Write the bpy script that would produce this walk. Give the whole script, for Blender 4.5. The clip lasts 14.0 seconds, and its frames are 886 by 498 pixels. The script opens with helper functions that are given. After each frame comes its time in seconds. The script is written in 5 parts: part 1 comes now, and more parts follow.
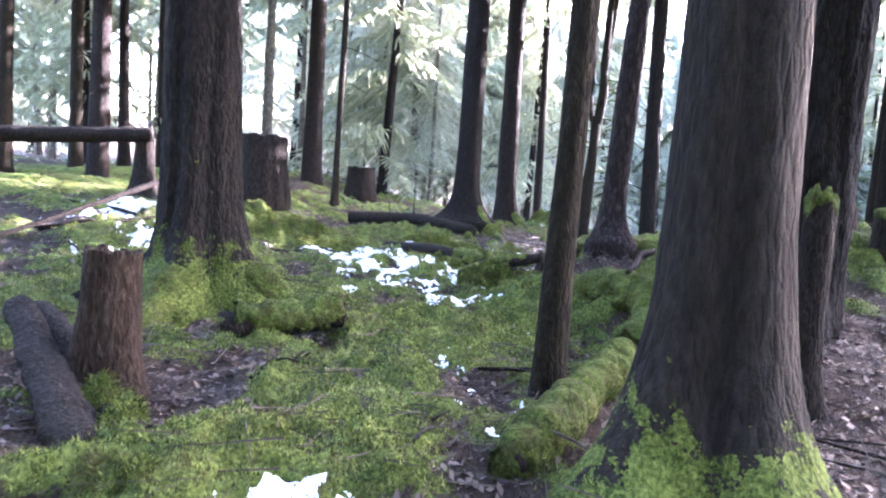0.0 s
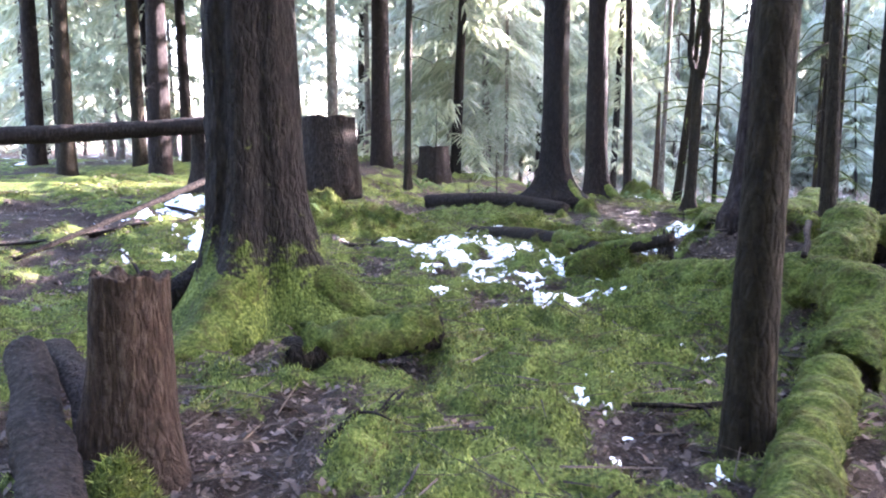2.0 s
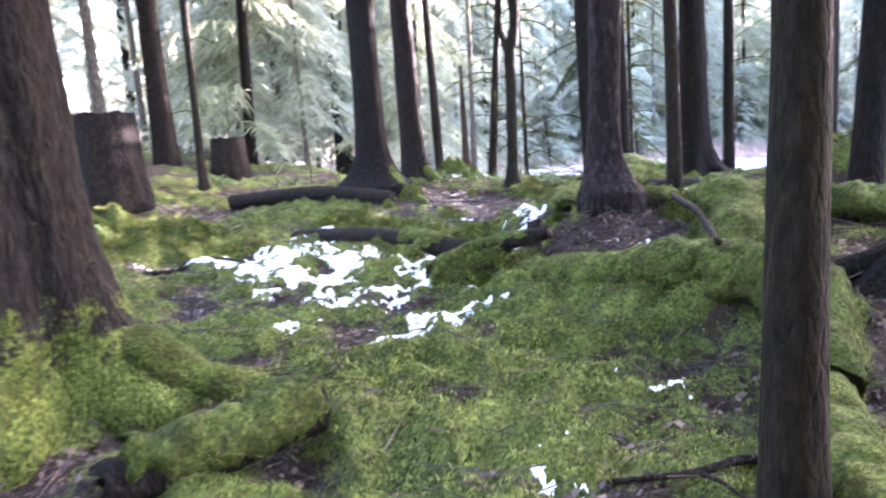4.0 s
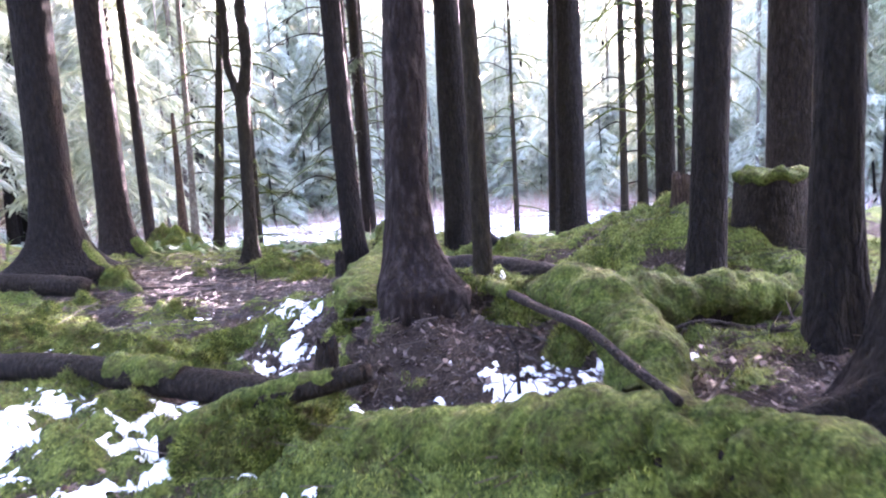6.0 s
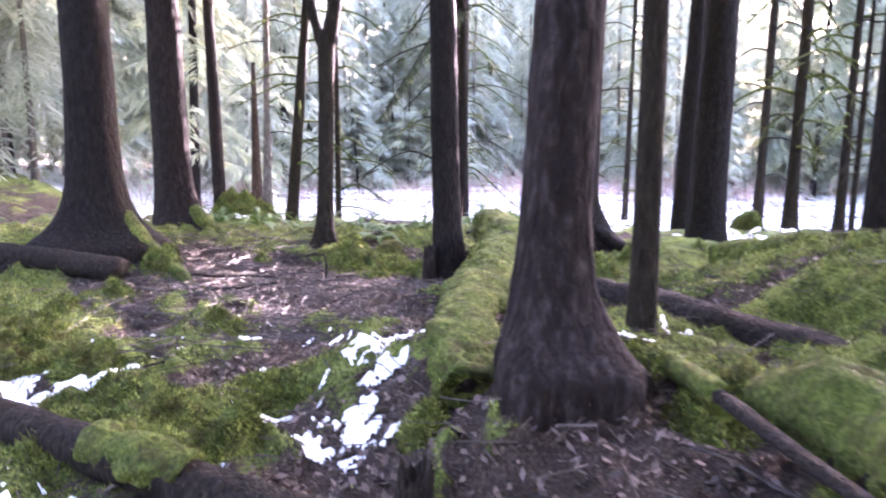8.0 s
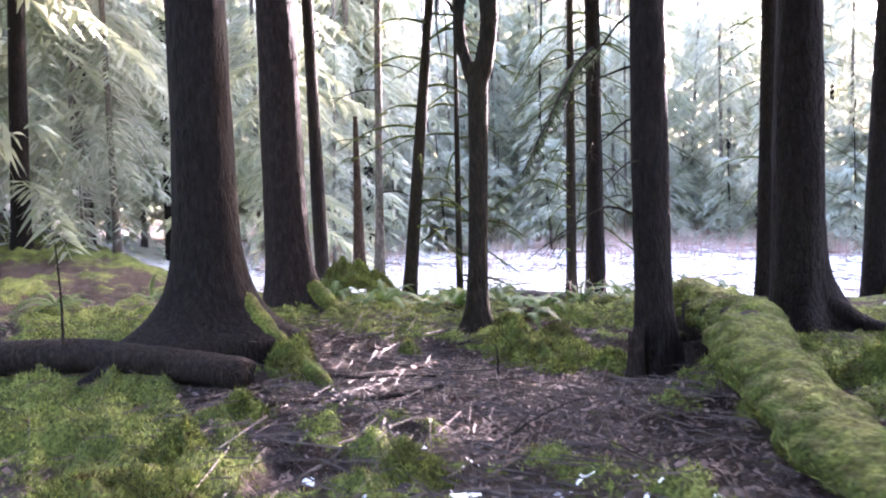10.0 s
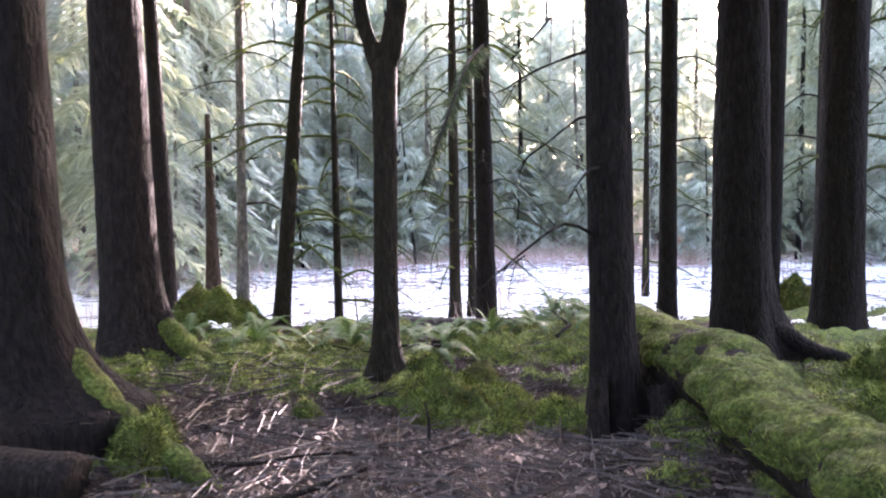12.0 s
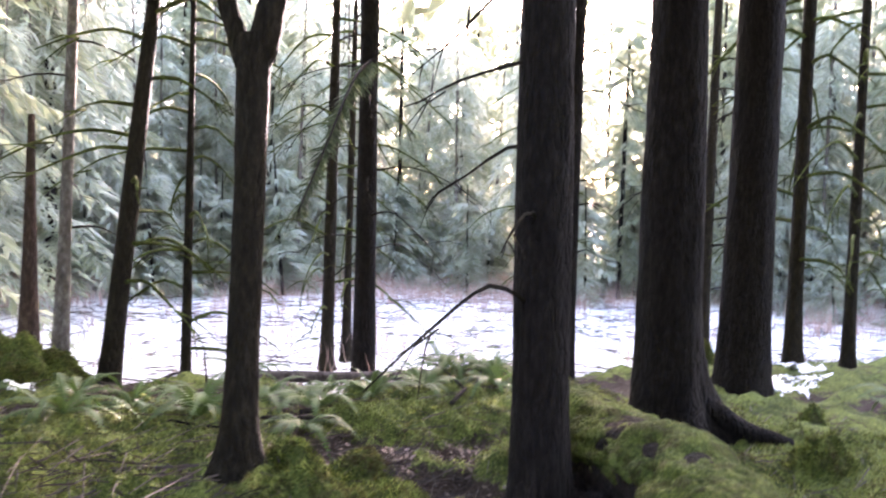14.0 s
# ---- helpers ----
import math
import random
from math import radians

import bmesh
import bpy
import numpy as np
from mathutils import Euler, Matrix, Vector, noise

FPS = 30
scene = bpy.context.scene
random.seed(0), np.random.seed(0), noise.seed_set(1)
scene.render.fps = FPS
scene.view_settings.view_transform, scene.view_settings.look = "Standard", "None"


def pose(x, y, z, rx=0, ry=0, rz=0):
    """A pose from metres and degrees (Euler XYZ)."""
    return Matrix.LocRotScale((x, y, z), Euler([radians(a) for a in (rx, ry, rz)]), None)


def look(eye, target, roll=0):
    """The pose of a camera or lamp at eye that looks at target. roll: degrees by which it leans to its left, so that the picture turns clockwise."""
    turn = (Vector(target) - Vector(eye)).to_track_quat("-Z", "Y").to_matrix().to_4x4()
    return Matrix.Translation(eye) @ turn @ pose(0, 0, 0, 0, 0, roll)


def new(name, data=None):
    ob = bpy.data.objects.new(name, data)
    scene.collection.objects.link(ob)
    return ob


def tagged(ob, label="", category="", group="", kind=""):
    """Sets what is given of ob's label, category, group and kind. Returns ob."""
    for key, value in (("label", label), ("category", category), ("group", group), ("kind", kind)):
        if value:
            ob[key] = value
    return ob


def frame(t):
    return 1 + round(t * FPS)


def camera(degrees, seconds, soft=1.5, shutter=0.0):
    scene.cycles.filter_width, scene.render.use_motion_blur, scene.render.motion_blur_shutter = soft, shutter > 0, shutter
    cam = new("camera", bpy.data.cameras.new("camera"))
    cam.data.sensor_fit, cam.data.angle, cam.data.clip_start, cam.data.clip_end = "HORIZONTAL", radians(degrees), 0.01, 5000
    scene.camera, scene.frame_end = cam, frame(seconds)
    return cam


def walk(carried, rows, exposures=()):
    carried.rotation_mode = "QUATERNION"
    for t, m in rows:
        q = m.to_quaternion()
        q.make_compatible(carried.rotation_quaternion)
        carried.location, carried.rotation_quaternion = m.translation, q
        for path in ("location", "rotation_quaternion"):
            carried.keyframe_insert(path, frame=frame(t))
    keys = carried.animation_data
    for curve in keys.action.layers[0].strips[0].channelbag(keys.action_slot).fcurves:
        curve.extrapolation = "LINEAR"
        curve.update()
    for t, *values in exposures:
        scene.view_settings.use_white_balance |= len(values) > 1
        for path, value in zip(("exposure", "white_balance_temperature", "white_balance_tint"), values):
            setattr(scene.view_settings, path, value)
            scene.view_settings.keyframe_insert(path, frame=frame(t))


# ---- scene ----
cam = camera(62.6, 14.0, 2.1, 0.4)
PATH = [
    (0, (0.130, 0.239, 1.371), (0.138, 2.229, 1.173), 3.82),
    (0.5, (0.046, 0.648, 1.420), (0.067, 2.629, 1.147), 0.81),
    (1, (-0.026, 0.990, 1.403), (-0.094, 2.959, 1.057), -1.48),
    (1.5, (-0.081, 1.462, 1.343), (-0.195, 3.444, 1.103), 0.97),
    (2, (-0.226, 1.809, 1.322), (-0.411, 3.783, 1.058), 0.01),
    (4.5, (-0.750, 3.749, 1.475), (-0.125, 5.619, 1.138), -1.52),
    (5, (-0.708, 4.401, 1.406), (0.177, 6.172, 1.127), 0.01),
    (5.5, (-0.590, 5.178, 1.567), (0.457, 6.852, 1.250), -4.50),
    (6, (-0.417, 5.801, 1.617), (0.671, 7.461, 1.371), -3.19),
    (6.5, (-0.216, 6.342, 1.703), (0.891, 7.987, 1.441), -0.89),
    (7, (0.047, 6.835, 1.716), (1.045, 8.550, 1.459), 0.65),
    (7.5, (0.286, 7.338, 1.656), (1.222, 9.070, 1.304), 0.14),
    (8, (0.417, 7.868, 1.796), (1.312, 9.625, 1.456), 0.53),
    (8.5, (0.441, 8.396, 1.740), (1.140, 10.254, 1.499), -0.17),
    (11, (-0.083, 11.414, 1.696), (0.844, 13.182, 1.576), -2.02),
    (11.5, (0.123, 11.751, 1.731), (1.254, 13.400, 1.705), 0.56),
    (12, (0.273, 12.029, 1.706), (1.415, 13.664, 1.553), -0.83),
    (12.5, (0.513, 12.441, 1.639), (1.837, 13.939, 1.587), -2.38),
    (13, (0.687, 12.747, 1.708), (2.129, 14.129, 1.600), -1.60),
    (13.5, (0.871, 13.052, 1.686), (2.235, 14.510, 1.568), -1.40),
    (14, (1.017, 13.226, 1.814), (2.433, 14.635, 1.737), 2.02),
]
EXPOSURES = [(0, 5.25, 5400, 36), (2, 5.2, 5650, 36), (5, 5.55, 5800, 44), (8, 5.5, 6000, 51), (11, 4.8, 6050, 40), (14, 4.67, 6450, 38)]
walk(cam, [(t, look(eye, target, roll)) for t, eye, target, roll in PATH], EXPOSURES)

# ---- world, sun and exposure ----
SUN = Vector((0.83, 0.50, 0.26)).normalized()
world = bpy.data.worlds.new("world")
scene.world = world
world.use_nodes = True
wn = world.node_tree
sky = wn.nodes.new("ShaderNodeTexSky")
sky.sky_type, sky.sun_disc = "NISHITA", False
sky.sun_elevation, sky.sun_rotation = math.asin(SUN.z), math.atan2(SUN.x, SUN.y)
sky.dust_density, sky.air_density, sky.ozone_density = 2.5, 1.2, 1.0
wn.links.new(sky.outputs[0], wn.nodes["Background"].inputs[0])
wn.nodes["Background"].inputs[1].default_value = 0.15
lamp = bpy.data.lights.new("sun", "SUN")
lamp.energy, lamp.angle, lamp.color = 4.9, radians(0.6), (1.0, 0.9, 0.78)
sun_ob = new("sun", lamp)
sun_ob.matrix_world = look(SUN * 60, (0, 0, 0))

# ---- smooth noise on arrays ----
_rng = np.random.RandomState(7)
TAB = _rng.rand(64, 64, 64).astype(np.float32)


def vnoise(x, y, z=0.0):
    """Value noise, 0 to 1."""
    x, y, z = np.broadcast_arrays(np.asarray(x, float), np.asarray(y, float), np.asarray(z, float))
    xi, yi, zi = np.floor(x).astype(int), np.floor(y).astype(int), np.floor(z).astype(int)
    fx, fy, fz = x - xi, y - yi, z - zi
    fx, fy, fz = fx * fx * (3 - 2 * fx), fy * fy * (3 - 2 * fy), fz * fz * (3 - 2 * fz)
    r = 0
    for a in (0, 1):
        for b in (0, 1):
            for c in (0, 1):
                w = (fx if a else 1 - fx) * (fy if b else 1 - fy) * (fz if c else 1 - fz)
                r = r + w * TAB[(xi + a) % 64, (yi + b) % 64, (zi + c) % 64]
    return r


def fbm(x, y, z=0.0, n=3):
    r, a, t = 0, 1.0, 0
    for k in range(n):
        r = r + a * vnoise(x * 2**k + 17 * k, y * 2**k + 5 * k, z * 2**k)
        t, a = t + a, a * 0.5
    return r / t


def ss(a, b, v):
    u = np.clip((np.asarray(v, float) - a) / (b - a), 0, 1)
    return u * u * (3 - 2 * u)


def tuft2(x, y):
    """Packed round domes on the plane, 0 in the gaps between them, 1 on top."""
    xi, yi = np.floor(x).astype(int), np.floor(y).astype(int)
    best = np.full(np.shape(x), 9.0)
    for a in (-1, 0, 1):
        for b in (-1, 0, 1):
            i, j = (xi + a) % 64, (yi + b) % 64
            dx, dy = xi + a + TAB[i, j, 3] - x, yi + b + TAB[i, j, 9] - y
            best = np.minimum(best, (dx * dx + dy * dy) * (0.8 + 0.9 * TAB[i, j, 17]))
    return np.sqrt(np.clip(1 - best, 0, 1))


def tuft3(x, y, z):
    """The same domes on a body's surface."""
    xi, yi, zi = np.floor(x).astype(int), np.floor(y).astype(int), np.floor(z).astype(int)
    best = np.full(np.shape(x), 9.0)
    for a in (-1, 0, 1):
        for b in (-1, 0, 1):
            for c in (-1, 0, 1):
                i, j, k = (xi + a) % 64, (yi + b) % 64, (zi + c) % 64
                dx, dy, dz = xi + a + TAB[i, j, k] - x, yi + b + TAB[j, k, i] - y, zi + c + TAB[k, i, j] - z
                best = np.minimum(best, dx * dx + dy * dy + dz * dz)
    return np.sqrt(np.clip(1 - 1.1 * best, 0, 1))


def bump2(x, y, cx, cy, rx, ry):
    return np.exp(-(((x - cx) / rx) ** 2 + ((y - cy) / ry) ** 2))


# ---- the lie of the land ----
def field(x, y):
    """1 on the open snowy flat beyond the wood's edge."""
    edge = 20.4 - 0.42 * np.maximum(x - 4, 0) + 0.6 * (fbm(x * 0.3, y * 0.3) - 0.5)
    return ss(0, 3.0, y - edge) * ss(0.5, 4.0, x + 0.25 * (y - 21))


def ridge(x, y, x0, y0, x1, y1, w):
    """1 on the line between two places, falling off to its sides."""
    dx, dy = x1 - x0, y1 - y0
    u = np.clip(((x - x0) * dx + (y - y0) * dy) / (dx * dx + dy * dy), 0, 1)
    return np.exp(-(((x - x0 - u * dx) ** 2 + (y - y0 - u * dy) ** 2) / w**2))


def land(x, y):
    x, y = np.asarray(x, float), np.asarray(y, float)
    h = -0.14 + 0.16 * ss(8.0, 11.5, y) + 0.12 * ss(14.0, 17.5, y) * (1 - ss(2.0, 4.0, x))
    h = h + 0.42 * ss(1.5, 2.6, x + 0.45 * (y - 8.0) * (y < 8.0)) * ss(4.6, 7.2, y) * (1 - ss(12.0, 14.5, y))
    h = h + 0.15 * ridge(x, y, 2.3, 7.1, 1.25, 9.5, 0.36) * (0.8 + 0.5 * fbm(x * 1.5, y * 1.5, 6, 2))
    h = h + 0.58 * bump2(x, y, 6.2, 11.0, 1.15, 1.2)
    h = h + 0.60 * ss(-1.8, -5.0, x) * ss(9.0, 14.0, y) + 0.35 * ss(18, 25, y) * (1 - ss(-1.0, 2.0, x))
    h = h + 0.20 * bump2(x, y, 2.62, 10.9, 0.75, 0.7) - 0.2 * bump2(x, y, 4.75, 11.3, 0.75, 1.2) + 0.16 * bump2(x, y, 0.9, 17.8, 1.6, 1.6) + 0.22 * bump2(x, y, 3.2, 23.0, 1.5, 2.2)
    h = h - 0.75 * field(x, y) - 0.15 * ss(7.5, 9.5, x) * (1 - field(x, y))
    r = np.hypot(x - 2, y - 12)
    h = h + 7.0 * ss(55, 140, r)
    return h


def moss_amount(x, y):
    """Where moss covers the ground; elsewhere needles, leaves and soil lie bare."""
    m = 0.56 + 1.1 * (fbm(x * 0.55 + 3, y * 0.55) - 0.5) + 1.3 * (fbm(x * 2.1, y * 2.1 + 9) - 0.5)
    m = m + 0.42 * bump2(x, y, -0.2, 7.5, 1.8, 2.4) + 0.6 * bump2(x, y, -0.6, 4.1, 1.0, 1.1)
    m = m - 0.5 * bump2(x, y, 2.6, 15.2, 1.3, 2.0) - 0.65 * bump2(x, y, 2.4, 9.9, 1.0, 1.0) + bump2(x, y, 2.2, 9.4, 1.3, 1.4) * (0.15 + 1.6 * (fbm(x * 4.2, y * 4.2 + 2, 7) - 0.5))
    m = m - 0.7 * bump2(x, y, 3.2, 7.0, 1.5, 1.6) - 0.75 * bump2(x, y, 2.8, 4.4, 1.2, 1.3)
    m = m - 0.7 * bump2(x, y, -1.8, 5.1, 0.6, 0.6) - 0.35 * bump2(x, y, 1.0, 13.0, 1.4, 1.4) + 1.1 * bump2(x, y, 2.0, 15.5, 3.0, 3.0) * (fbm(x * 3.4, y * 3.4 + 2, 4) - 0.54) - 0.35 * bump2(x, y, 2.2, 16.0, 1.5, 0.9) - 0.9 * bump2(x, y, 2.55, 9.0, 0.4, 0.6)
    m = m - 0.35 * bump2(x, y, 0.55, 6.0, 0.35, 0.9) - 0.25 * bump2(x, y, 0.4, 3.4, 0.4, 0.6) - 0.4 * bump2(x, y, 2.6, 16.6, 0.7, 0.6)
    m = m + 0.55 * bump2(x, y, 6.5, 15.5, 2.2, 1.6) + 0.4 * bump2(x, y, -0.6, 17.2, 1.6, 1.5)
    m = m - 0.8 * bump2(x, y, 4.5, 17.0, 0.6, 1.3) + 0.35 * bump2(x, y, 3.7, 16.9, 0.5, 0.5) + 0.3 * bump2(x, y, 2.0, 19, 1.4, 1.0)
    m = m + 0.3 * bump2(x, y, -4.6, 10.5, 2.0, 2.2) - 0.05 * ss(-3.5, -5.0, x) + 0.5 * bump2(x, y, 6.2, 11.0, 1.3, 1.3)
    m = m + 0.1 * bump2(x, y, 2.5, 10.3, 0.9, 0.9) + 2.4 * bump2(x, y, 2.4, 10.2, 1.1, 1.1) * (fbm(x * 4, y * 4 + 1, 5) - 0.5)
    m = m + 0.6 * ridge(x, y, 2.3, 7.1, 1.25, 9.5, 0.45)
    return np.clip(0.5 + 1.3 * (m - 0.5), 0, 1)


def ground(x, y):
    x, y = np.asarray(x, float), np.asarray(y, float)
    m, f = moss_amount(x, y), 1 - 0.8 * field(x, y)
    hump = 1 - abs(2 * fbm(x * 2.4, y * 2.4, 2) - 1)
    cushion, tuft = tuft2(x * 5.4, y * 5.4), tuft2(x * 12.5 + 7, y * 12.5)
    rough = 0.09 * (fbm(x * 1.6, y * 1.6 + 4) - 0.5) + m * (0.16 * hump**2 + 0.105 * cushion + 0.045 * tuft) - 0.175
    return land(x, y) + f * rough + (1 - m) * f * 0.025 * vnoise(x * 11, y * 11 + 3)


def gz(x, y):
    return float(ground(np.array([x]), np.array([y]))[0])


# ---- making meshes ----
def mesh(name, v, f, mat, smooth=True):
    me = bpy.data.meshes.new(name)
    me.from_pydata(np.asarray(v, float).tolist(), [], f if isinstance(f, list) else np.asarray(f).tolist())
    me.materials.append(mat)
    if smooth:
        me.shade_smooth()
    return me


def part(name, me, parent=None, label=""):
    ob = new(name, me)
    if parent is not None:
        ob.parent = parent
    if label:
        ob["label"] = label
    return ob


def base(name, x, y, z, label, category, group="", kind=""):
    ob = new(name)
    ob.empty_display_size = 0.2
    ob.matrix_basis = pose(x, y, z)
    return tagged(ob, label, category, group, kind)


def join(pieces):
    """One vertex and face list from several."""
    vs, fs, n = [], [], 0
    for v, f in pieces:
        vs.append(np.asarray(v, float))
        fs += [[i + n for i in q] for q in f]
        n += len(v)
    return np.concatenate(vs), fs


def rings(grid, cap0=True, cap1=True):
    """Faces for rings of points, grid[k][i], closed round."""
    k, n = len(grid), len(grid[0])
    v = np.asarray(grid, float).reshape(-1, 3)
    f = [[a * n + i, a * n + (i + 1) % n, (a + 1) * n + (i + 1) % n, (a + 1) * n + i] for a in range(k - 1) for i in range(n)]
    if cap0:
        f.append(list(range(n))[::-1])
    if cap1:
        f.append([(k - 1) * n + i for i in range(n)])
    return v, f


def along(points, step):
    """A smooth line through points, cut into short steps."""
    p = np.asarray(points, float)
    if len(p) > 2:
        q = []
        for i in range(len(p) - 1):
            a, b, c, d = p[max(i - 1, 0)], p[i], p[i + 1], p[min(i + 2, len(p) - 1)]
            for u in np.linspace(0, 1, 8, endpoint=False):
                q.append(0.5 * (2 * b + (c - a) * u + (2 * a - 5 * b + 4 * c - d) * u**2 + (3 * b - a - 3 * c + d) * u**3))
        q.append(p[-1])
        p = np.array(q)
    s = np.r_[0, np.cumsum(np.linalg.norm(np.diff(p, axis=0), axis=1))]
    n = max(2, int(s[-1] / step) + 1)
    t = np.linspace(0, s[-1], n)
    return np.stack([np.interp(t, s, p[:, i]) for i in range(3)], 1), t / s[-1]


def tube(points, r0, r1, sides=8, step=0.1, rough=0.15, freq=9.0, seed=0, squash=1.0, up_lump=0.0, lumps=0.0, beads=0.0):
    """A tapered, uneven round body along a line."""
    c, u = along(points, step)
    d = np.gradient(c, axis=0)
    d /= np.linalg.norm(d, axis=1)[:, None] + 1e-9
    ref = np.array([0, 0, 1.0]) if abs(d[:, 2]).mean() < 0.8 else np.array([1.0, 0, 0])
    a = np.cross(d, ref)
    a /= np.linalg.norm(a, axis=1)[:, None] + 1e-9
    b = np.cross(a, d)
    th = np.linspace(0, 2 * np.pi, sides, endpoint=False)
    r = (r0 + (r1 - r0) * u)[:, None] * np.ones((1, sides))
    px = c[:, None, :] + r[..., None] * (np.cos(th)[None, :, None] * a[:, None] + np.sin(th)[None, :, None] * b[:, None])
    nse = fbm(px[..., 0] * freq + seed * 3.1, px[..., 1] * freq, px[..., 2] * freq, 2) - 0.5
    r = r * (1 + 2 * rough * nse)
    if beads:
        s = u * np.linalg.norm(np.diff(c, axis=0), axis=1).sum()
        s = s + 0.5 * beads * vnoise(s / beads, seed + 0.5)
        r = r * (0.74 + 0.36 * np.sqrt(abs(np.sin(np.pi * s / beads))))[:, None]
    if lumps:
        r = r + lumps * (1.3 * tuft3(px[..., 0] * 4.4 + seed, px[..., 1] * 4.4, px[..., 2] * 4.4) + 0.9 * tuft3(px[..., 0] * 10 + seed, px[..., 1] * 10, px[..., 2] * 10) + 0.4 * tuft3(px[..., 0] * 23, px[..., 1] * 23, px[..., 2] * 23) - 1.6)
    if up_lump:
        r = r + up_lump * np.clip(np.sin(th), 0, 1)[None] * fbm(px[..., 0] * 4 + seed, px[..., 1] * 4, px[..., 2] * 4, 2)
    c = c[:, None, :] + 0 * px
    if rough >= 0.1 and len(c) > 3:
        torn = fbm(np.cos(th) * 2.2 + seed, np.sin(th) * 2.2, seed * 0.7, 3) - 0.4
        c[0] -= d[0] * (1.6 * r0 * torn)[:, None]
        c[-1] += d[-1] * (1.6 * r1 * torn)[:, None]
    px = c + r[..., None] * (np.cos(th)[None, :, None] * a[:, None] + squash * np.sin(th)[None, :, None] * b[:, None])
    return rings(px)


# ---- materials ----
def mat_new(name):
    m = bpy.data.materials.new(name)
    m.use_nodes = True
    return m, m.node_tree, m.node_tree.nodes["Principled BSDF"]


def nd(nt, kind, **sets):
    n = nt.nodes.new(kind)
    for key, v in sets.items():
        n.inputs[key.replace("_", " ")].default_value = v
    return n


def coords(nt, scale, kind="Object"):
    tc, mp = nt.nodes.new("ShaderNodeTexCoord"), nt.nodes.new("ShaderNodeMapping")
    mp.inputs["Scale"].default_value = scale
    nt.links.new(tc.outputs[kind], mp.inputs[0])
    return mp.outputs[0]


def noise_of(nt, vec, scale, detail=4.0, rough=0.6):
    n = nd(nt, "ShaderNodeTexNoise", Scale=scale, Detail=detail, Roughness=rough)
    nt.links.new(vec, n.inputs["Vector"])
    return n.outputs["Fac"]


def ramp(nt, fac, stops):
    r = nt.nodes.new("ShaderNodeValToRGB")
    el = r.color_ramp.elements
    while len(el) < len(stops):
        el.new(0.5)
    for e, (p, c) in zip(el, stops):
        e.position, e.color = p, (*c, 1) if len(c) == 3 else c
    nt.links.new(fac, r.inputs[0])
    return r.outputs[0]


def mixc(nt, fac, a, b):
    m = nt.nodes.new("ShaderNodeMix")
    m.data_type = "RGBA"
    for sock, v in ((m.inputs[0], fac), (m.inputs[6], a), (m.inputs[7], b)):
        if isinstance(v, (tuple, float, int)):
            sock.default_value = (*v, 1) if isinstance(v, tuple) and len(v) == 3 else v
        else:
            nt.links.new(v, sock)
    return m.outputs[2]


def math_of(nt, op, a, b=0.0, clamp=False):
    m = nt.nodes.new("ShaderNodeMath")
    m.operation, m.use_clamp = op, clamp
    for sock, v in ((m.inputs[0], a), (m.inputs[1], b)):
        if isinstance(v, (float, int)):
            sock.default_value = v
        else:
            nt.links.new(v, sock)
    return m.outputs[0]


def bumped(nt, p, height, strength, distance):
    b = nd(nt, "ShaderNodeBump", Strength=strength, Distance=distance)
    nt.links.new(height, b.inputs["Height"])
    nt.links.new(b.outputs[0], p.inputs["Normal"])


MOSS_DARK, MOSS_MID, MOSS_LIGHT = (0.026, 0.042, 0.007), (0.132, 0.166, 0.034), (0.32, 0.355, 0.095)


def moss_colour(nt, vec, s=1.0):
    fine, wide = noise_of(nt, vec, 38 * s, 5, 0.7), noise_of(nt, vec, 3.2 * s, 3)
    t = math_of(nt, "ADD", math_of(nt, "MULTIPLY", fine, 0.75), math_of(nt, "MULTIPLY", wide, 0.4))
    return ramp(nt, t, [(0.48, MOSS_DARK), (0.64, MOSS_MID), (0.82, MOSS_LIGHT)]), fine


